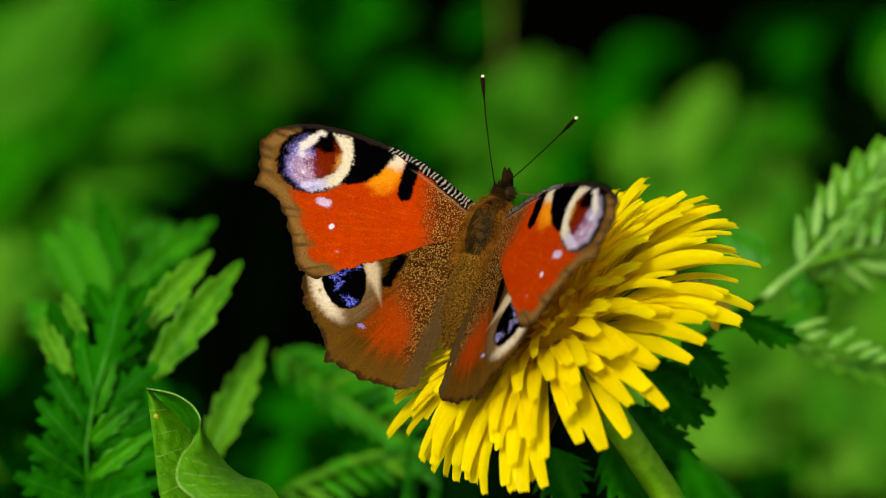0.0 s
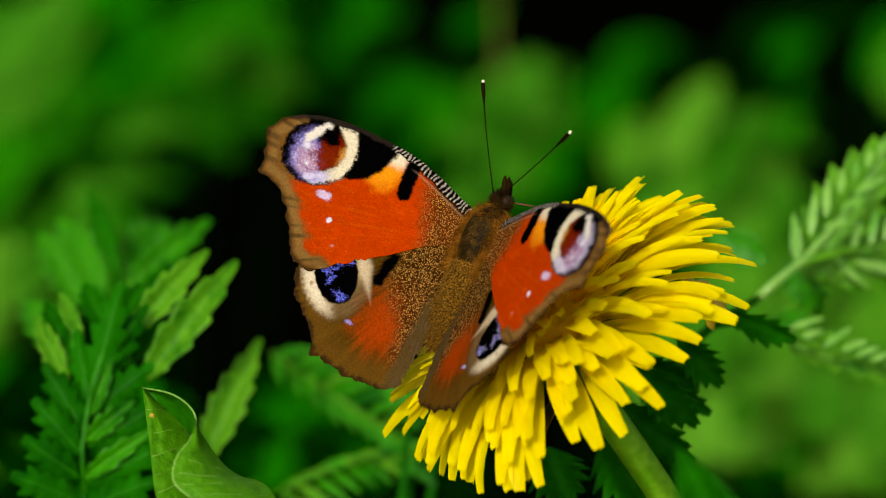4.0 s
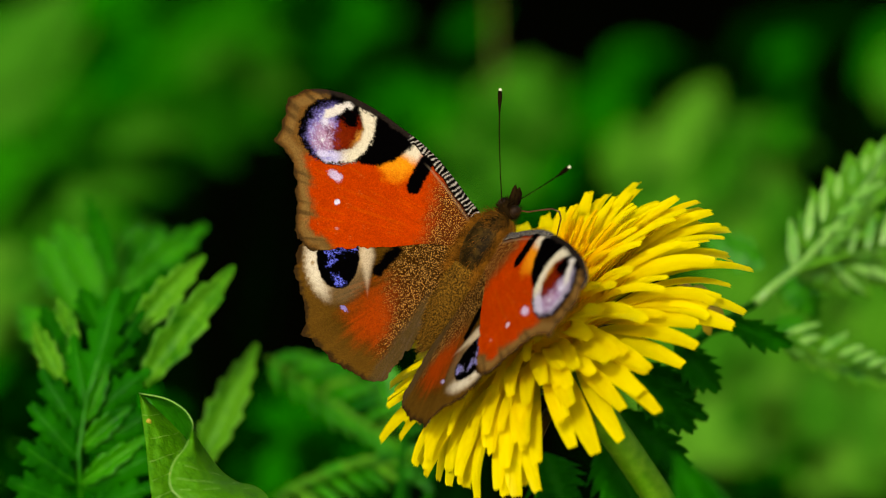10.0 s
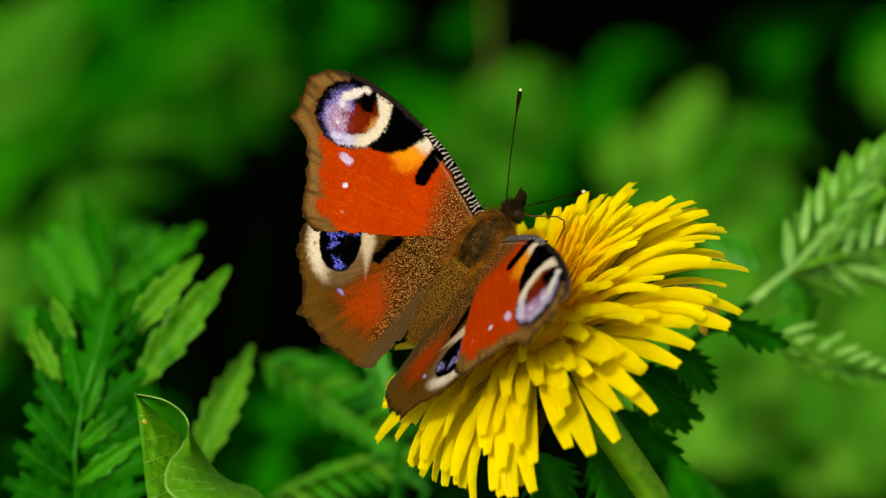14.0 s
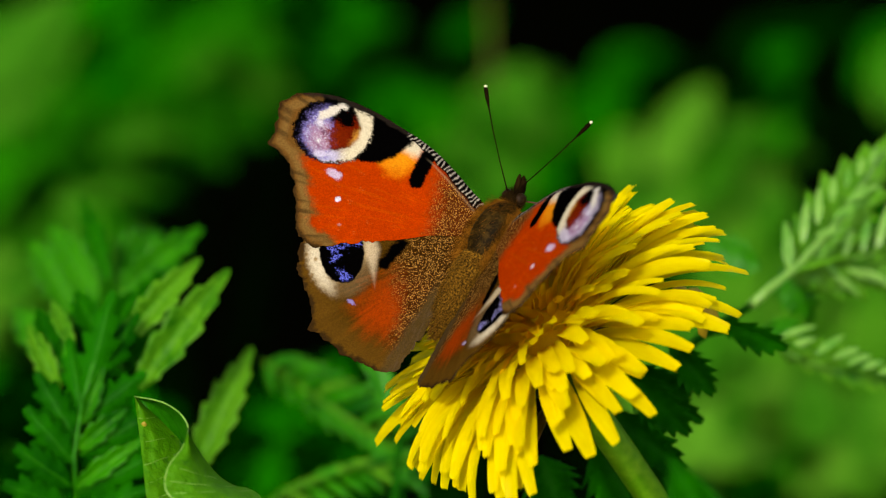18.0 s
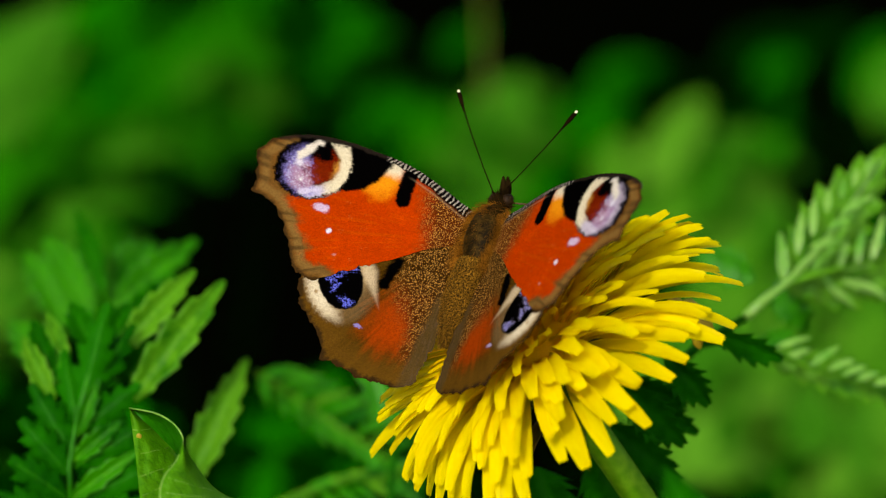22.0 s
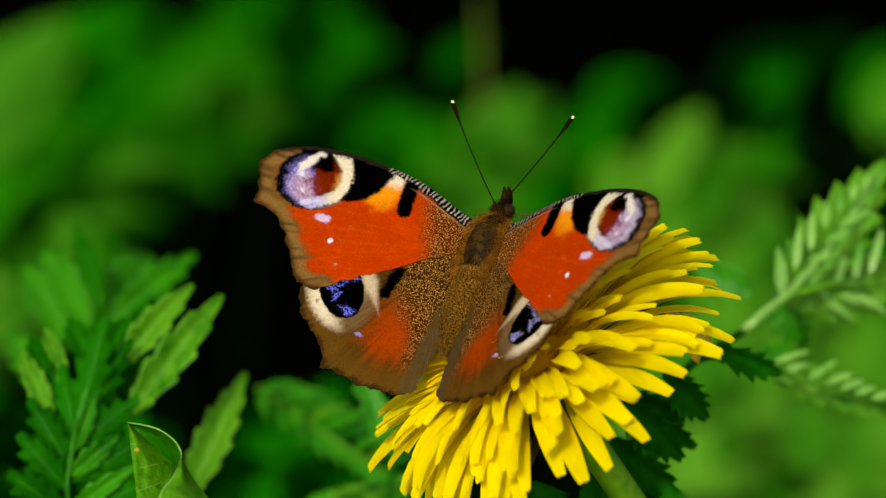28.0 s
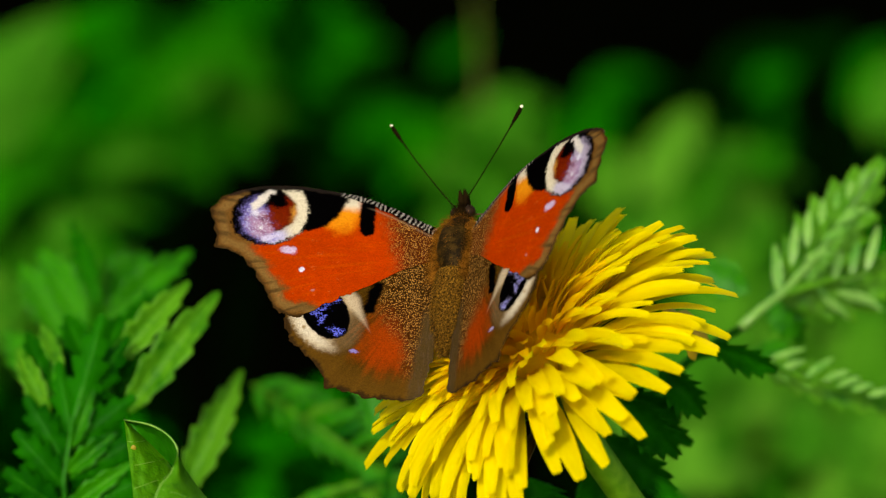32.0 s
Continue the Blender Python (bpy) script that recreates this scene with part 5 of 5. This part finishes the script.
# ---- what moves ----
def motions():
    walk(BUTTERFLY, [
        (0.0, pose(0.00343, -0.00053, 0.24990, 47.6, -10.5, -40.6)),
        (0.5, pose(0.00323, -0.00080, 0.24969, 48.8, -9.3, -39.7)),
        (1.0, pose(0.00336, -0.00092, 0.24968, 46.0, -6.9, -41.6)),
        (1.5, pose(0.00323, -0.00122, 0.24967, 47.9, -6.1, -41.4)),
        (2.0, pose(0.00329, -0.00128, 0.24965, 45.8, -6.2, -43.4)),
        (2.5, pose(0.00333, -0.00142, 0.24964, 45.1, -5.9, -44.6)),
        (3.0, pose(0.00331, -0.00155, 0.24960, 45.7, -5.6, -44.8)),
        (3.5, pose(0.00321, -0.00170, 0.24955, 46.0, -5.9, -44.5)),
        (5.5, pose(0.00268, -0.00180, 0.24937, 51.5, -5.5, -45.0)),
        (6.0, pose(0.00324, -0.00185, 0.24964, 49.6, -2.9, -46.4)),
        (6.5, pose(0.00312, -0.00219, 0.24943, 51.2, -2.0, -46.0)),
        (7.0, pose(0.00295, -0.00225, 0.24940, 51.3, -3.2, -48.4)),
        (7.5, pose(0.00325, -0.00246, 0.24931, 49.7, -1.1, -50.2)),
        (8.0, pose(0.00330, -0.00263, 0.24942, 49.8, 0.6, -50.7)),
        (8.5, pose(0.00349, -0.00281, 0.24956, 50.2, 3.1, -49.1)),
        (9.0, pose(0.00355, -0.00234, 0.24998, 51.2, 6.2, -48.3)),
        (9.5, pose(0.00362, -0.00245, 0.24983, 51.4, 7.6, -46.3)),
        (10.0, pose(0.00361, -0.00249, 0.24990, 51.1, 7.0, -47.2)),
        (10.5, pose(0.00342, -0.00286, 0.24967, 53.7, 6.6, -49.4)),
        (11.0, pose(0.00358, -0.00285, 0.24985, 50.1, 6.0, -52.2)),
        (11.5, pose(0.00360, -0.00293, 0.24988, 49.7, 5.1, -53.5)),
        (12.0, pose(0.00360, -0.00295, 0.25000, 51.6, 5.3, -53.9)),
        (12.5, pose(0.00356, -0.00294, 0.24999, 52.3, 5.7, -53.0)),
        (13.0, pose(0.00374, -0.00272, 0.24999, 51.3, 6.4, -52.6)),
        (13.5, pose(0.00361, -0.00228, 0.24995, 51.9, 9.4, -51.9)),
        (14.0, pose(0.00399, -0.00203, 0.25002, 49.0, 9.5, -54.3)),
        (14.5, pose(0.00409, -0.00212, 0.24971, 49.7, 8.4, -55.8)),
        (16.5, pose(0.00496, -0.00090, 0.25083, 40.6, -0.5, -39.2)),
        (17.0, pose(0.00496, -0.00087, 0.25074, 41.2, -2.1, -38.9)),
        (17.5, pose(0.00535, -0.00036, 0.25091, 37.8, -2.6, -40.1)),
        (18.0, pose(0.00533, 0.00019, 0.25066, 37.8, -3.5, -40.8)),
        (18.5, pose(0.00528, 0.00053, 0.25078, 42.1, -5.0, -38.6)),
        (19.0, pose(0.00543, 0.00068, 0.25110, 40.5, -8.8, -36.8)),
        (19.5, pose(0.00572, 0.00116, 0.25131, 35.9, -10.7, -37.8)),
        (20.0, pose(0.00588, 0.00135, 0.25118, 32.6, -10.7, -38.2)),
        (20.5, pose(0.00568, 0.00139, 0.25102, 34.9, -13.6, -40.5)),
        (21.0, pose(0.00556, 0.00159, 0.25098, 36.4, -14.8, -41.2)),
        (21.5, pose(0.00546, 0.00175, 0.25081, 38.0, -14.3, -39.1)),
        (22.0, pose(0.00546, 0.00183, 0.25076, 38.3, -14.1, -36.9)),
        (22.5, pose(0.00554, 0.00200, 0.25079, 38.6, -13.9, -35.1)),
        (23.0, pose(0.00588, 0.00266, 0.25127, 34.1, -16.3, -39.5)),
        (23.5, pose(0.00613, 0.00297, 0.25123, 31.8, -17.0, -40.2)),
        (24.0, pose(0.00607, 0.00302, 0.25108, 32.4, -16.1, -39.3)),
        (24.5, pose(0.00604, 0.00312, 0.25081, 32.0, -15.9, -39.4)),
        (25.0, pose(0.00591, 0.00320, 0.25076, 33.6, -16.1, -39.4)),
        (25.5, pose(0.00598, 0.00337, 0.25091, 35.3, -16.2, -38.4)),
        (27.5, pose(0.00585, 0.00350, 0.25075, 36.8, -15.5, -37.4)),
        (28.0, pose(0.00584, 0.00347, 0.25057, 36.9, -14.3, -36.3)),
        (28.5, pose(0.00588, 0.00374, 0.25060, 33.8, -16.0, -35.8)),
        (29.0, pose(0.00576, 0.00396, 0.25035, 35.3, -15.6, -35.7)),
        (29.5, pose(0.00581, 0.00425, 0.25017, 30.9, -16.1, -32.4)),
        (30.0, pose(0.00564, 0.00435, 0.24990, 33.1, -15.2, -29.5)),
        (30.5, pose(0.00531, 0.00459, 0.24967, 29.5, -16.8, -25.7)),
        (31.0, pose(0.00433, 0.00468, 0.24953, 28.8, -18.8, -22.9)),
        (31.5, pose(0.00334, 0.00423, 0.24892, 32.0, -20.8, -22.5)),
        (32.0, pose(0.00305, 0.00455, 0.24928, 32.2, -23.1, -22.0)),
    ])
    # how far the two pairs of wings are raised, in degrees
    beats = [
        (0.0, 29.5, 25.3), (0.5, 27.7, 25.2), (1.0, 27.4, 27.8), (1.5, 26.8, 27.7), (2.0, 25.0, 24.9), (2.5, 25.7, 24.8),
        (3.0, 25.9, 25.2), (3.5, 26.3, 24.8), (5.5, 27.7, 25.9), (6.0, 29.5, 29.1), (6.5, 19.5, 19.8), (7.0, 16.2, 15.4),
        (7.5, 18.4, 14.5), (8.0, 18.6, 15.3), (8.5, 18.6, 20.8), (9.0, 25.5, 35.7), (9.5, 24.0, 37.3), (10.0, 21.8, 33.6),
        (10.5, 14.2, 18.9), (11.0, 14.6, 18.6), (11.5, 15.9, 16.7), (12.0, 17.3, 17.7), (12.5, 17.4, 17.8), (13.0, 17.7, 20.1),
        (13.5, 24.8, 36.0), (14.0, 23.4, 32.8), (14.5, 15.1, 20.4), (16.5, 26.9, 35.5), (17.0, 18.9, 26.1), (17.5, 21.8, 27.6),
        (18.0, 31.2, 34.8), (18.5, 26.0, 31.7), (19.0, 21.5, 23.9), (19.5, 31.5, 30.0), (20.0, 36.2, 34.3), (20.5, 35.7, 27.4),
        (21.0, 31.5, 21.3), (21.5, 30.8, 20.9), (22.0, 30.4, 20.6), (22.5, 29.7, 20.7), (23.0, 30.8, 18.8), (23.5, 33.1, 17.5),
        (24.0, 33.7, 19.5), (24.5, 34.3, 19.1), (25.0, 34.5, 18.1), (25.5, 35.3, 19.5), (27.5, 33.1, 18.4), (28.0, 29.0, 15.4),
        (28.5, 29.9, 17.5), (29.0, 30.1, 16.7), (29.5, 31.8, 17.0), (30.0, 30.7, 20.3), (30.5, 34.8, 28.0), (31.0, 29.2, 25.9),
        (31.5, 30.0, 25.8), (32.0, 32.6, 26.2),
    ]
    for side, fore, hind in WINGS:
        for w in (fore, hind):
            walk(w, [(t, pose(side * 0.0018, 0, 0, 0, a if side < 0 else -b, 0)) for t, a, b in beats])
    # antennae: rise and turn of each
    sway = [
        (0.0, 8.4, 25.6, 13.4, -47.1), (1.0, 8.4, 24.5, 15.5, -48.1), (2.0, 9.7, 25.0, 13.7, -47.3), (3.0, 11.9, 27.0, 14.8, -45.0),
        (5.5, 8.7, 31.6, 23.6, -48.8), (6.0, 5.1, 32.5, 21.5, -48.6), (6.5, 3.3, 28.7, 20.4, -49.3), (7.0, 6.6, 26.8, 18.9, -48.9),
        (7.5, 5.4, 29.2, 18.8, -47.8), (8.0, 6.2, 32.0, 19.9, -47.1), (8.5, 5.0, 35.4, 26.6, -47.0), (9.0, 2.0, 40.2, 30.8, -46.8),
        (9.5, 1.8, 37.6, 29.0, -45.1), (10.0, 0.9, 38.1, 28.6, -47.6), (10.5, 0.3, 35.4, 23.4, -49.9), (11.0, 3.7, 37.2, 24.4, -49.6),
        (11.5, 3.3, 36.7, 21.7, -49.3), (12.0, 6.5, 39.7, 27.3, -48.2), (12.5, 5.6, 41.3, 27.4, -48.3), (13.0, 5.1, 40.1, 26.8, -49.0),
        (13.5, -1.1, 40.4, 29.1, -52.8), (14.0, 2.6, 36.1, 19.9, -53.5), (16.5, 10.4, 42.9, 23.6, -41.0), (17.0, 10.9, 41.4, 24.1, -41.8),
        (17.5, 10.1, 39.7, 22.4, -43.1), (18.0, 11.7, 38.9, 21.9, -41.8), (18.5, 13.4, 39.6, 22.3, -41.7), (19.0, 12.3, 36.1, 16.4, -43.1),
        (19.5, 9.6, 34.9, 10.4, -43.4), (20.0, 13.5, 34.7, 13.4, -43.5), (20.5, 12.4, 33.2, 8.0, -42.5), (21.0, 13.6, 32.7, 5.8, -42.5),
        (21.5, 15.5, 32.9, 7.4, -41.6), (22.0, 18.9, 33.3, 13.0, -41.8), (22.5, 21.3, 33.5, 15.7, -42.4), (23.0, 20.1, 35.3, 12.5, -42.8),
        (23.5, 17.5, 34.9, 10.5, -43.1), (24.0, 17.8, 34.3, 9.5, -42.1), (24.5, 19.4, 34.4, 10.6, -40.7), (25.0, 19.2, 33.7, 10.4, -40.9),
        (25.5, 26.2, 36.3, 19.4, -43.6), (27.5, 24.7, 35.2, 15.9, -42.4), (28.0, 24.1, 35.3, 15.3, -39.3), (28.5, 21.0, 37.0, 15.9, -42.0),
        (29.0, 21.9, 37.1, 14.8, -40.3), (29.5, 20.2, 38.3, 15.0, -42.2), (30.0, 23.9, 45.8, 14.4, -33.7), (30.5, 25.6, 42.5, 15.0, -34.5),
        (31.0, 18.8, 39.8, 13.5, -38.1), (31.5, 23.6, 37.4, 11.6, -36.7), (32.0, 19.1, 36.1, 11.0, -38.1),
    ]
    for k, side in ((0, -1), (1, 1)):
        walk(FEELERS[k], [(r[0], pose(side * 0.0006, 0.0085, 0.0005, r[1 + 2 * k], 0, r[2 + 2 * k])) for r in sway])
    # the proboscis is lifted out of the florets and lowered again
    walk(PROBOSCIS, [(t, pose(0.0003, 0.0084, -0.0017, -78 * a, 20 * a, 0)) for t, a in (
        (0.0, 1.0), (4.0, 1.0), (5.5, 0.8), (6.5, 0.7), (7.2, 0.4), (8.2, 0.15), (9.0, 0.0), (13.5, 0.0), (14.0, 0.12), (14.5, 0.12), (16.5, 0.35), (17.5, 0.6), (19.0, 1.0), (32.0, 1.0))])


motions()
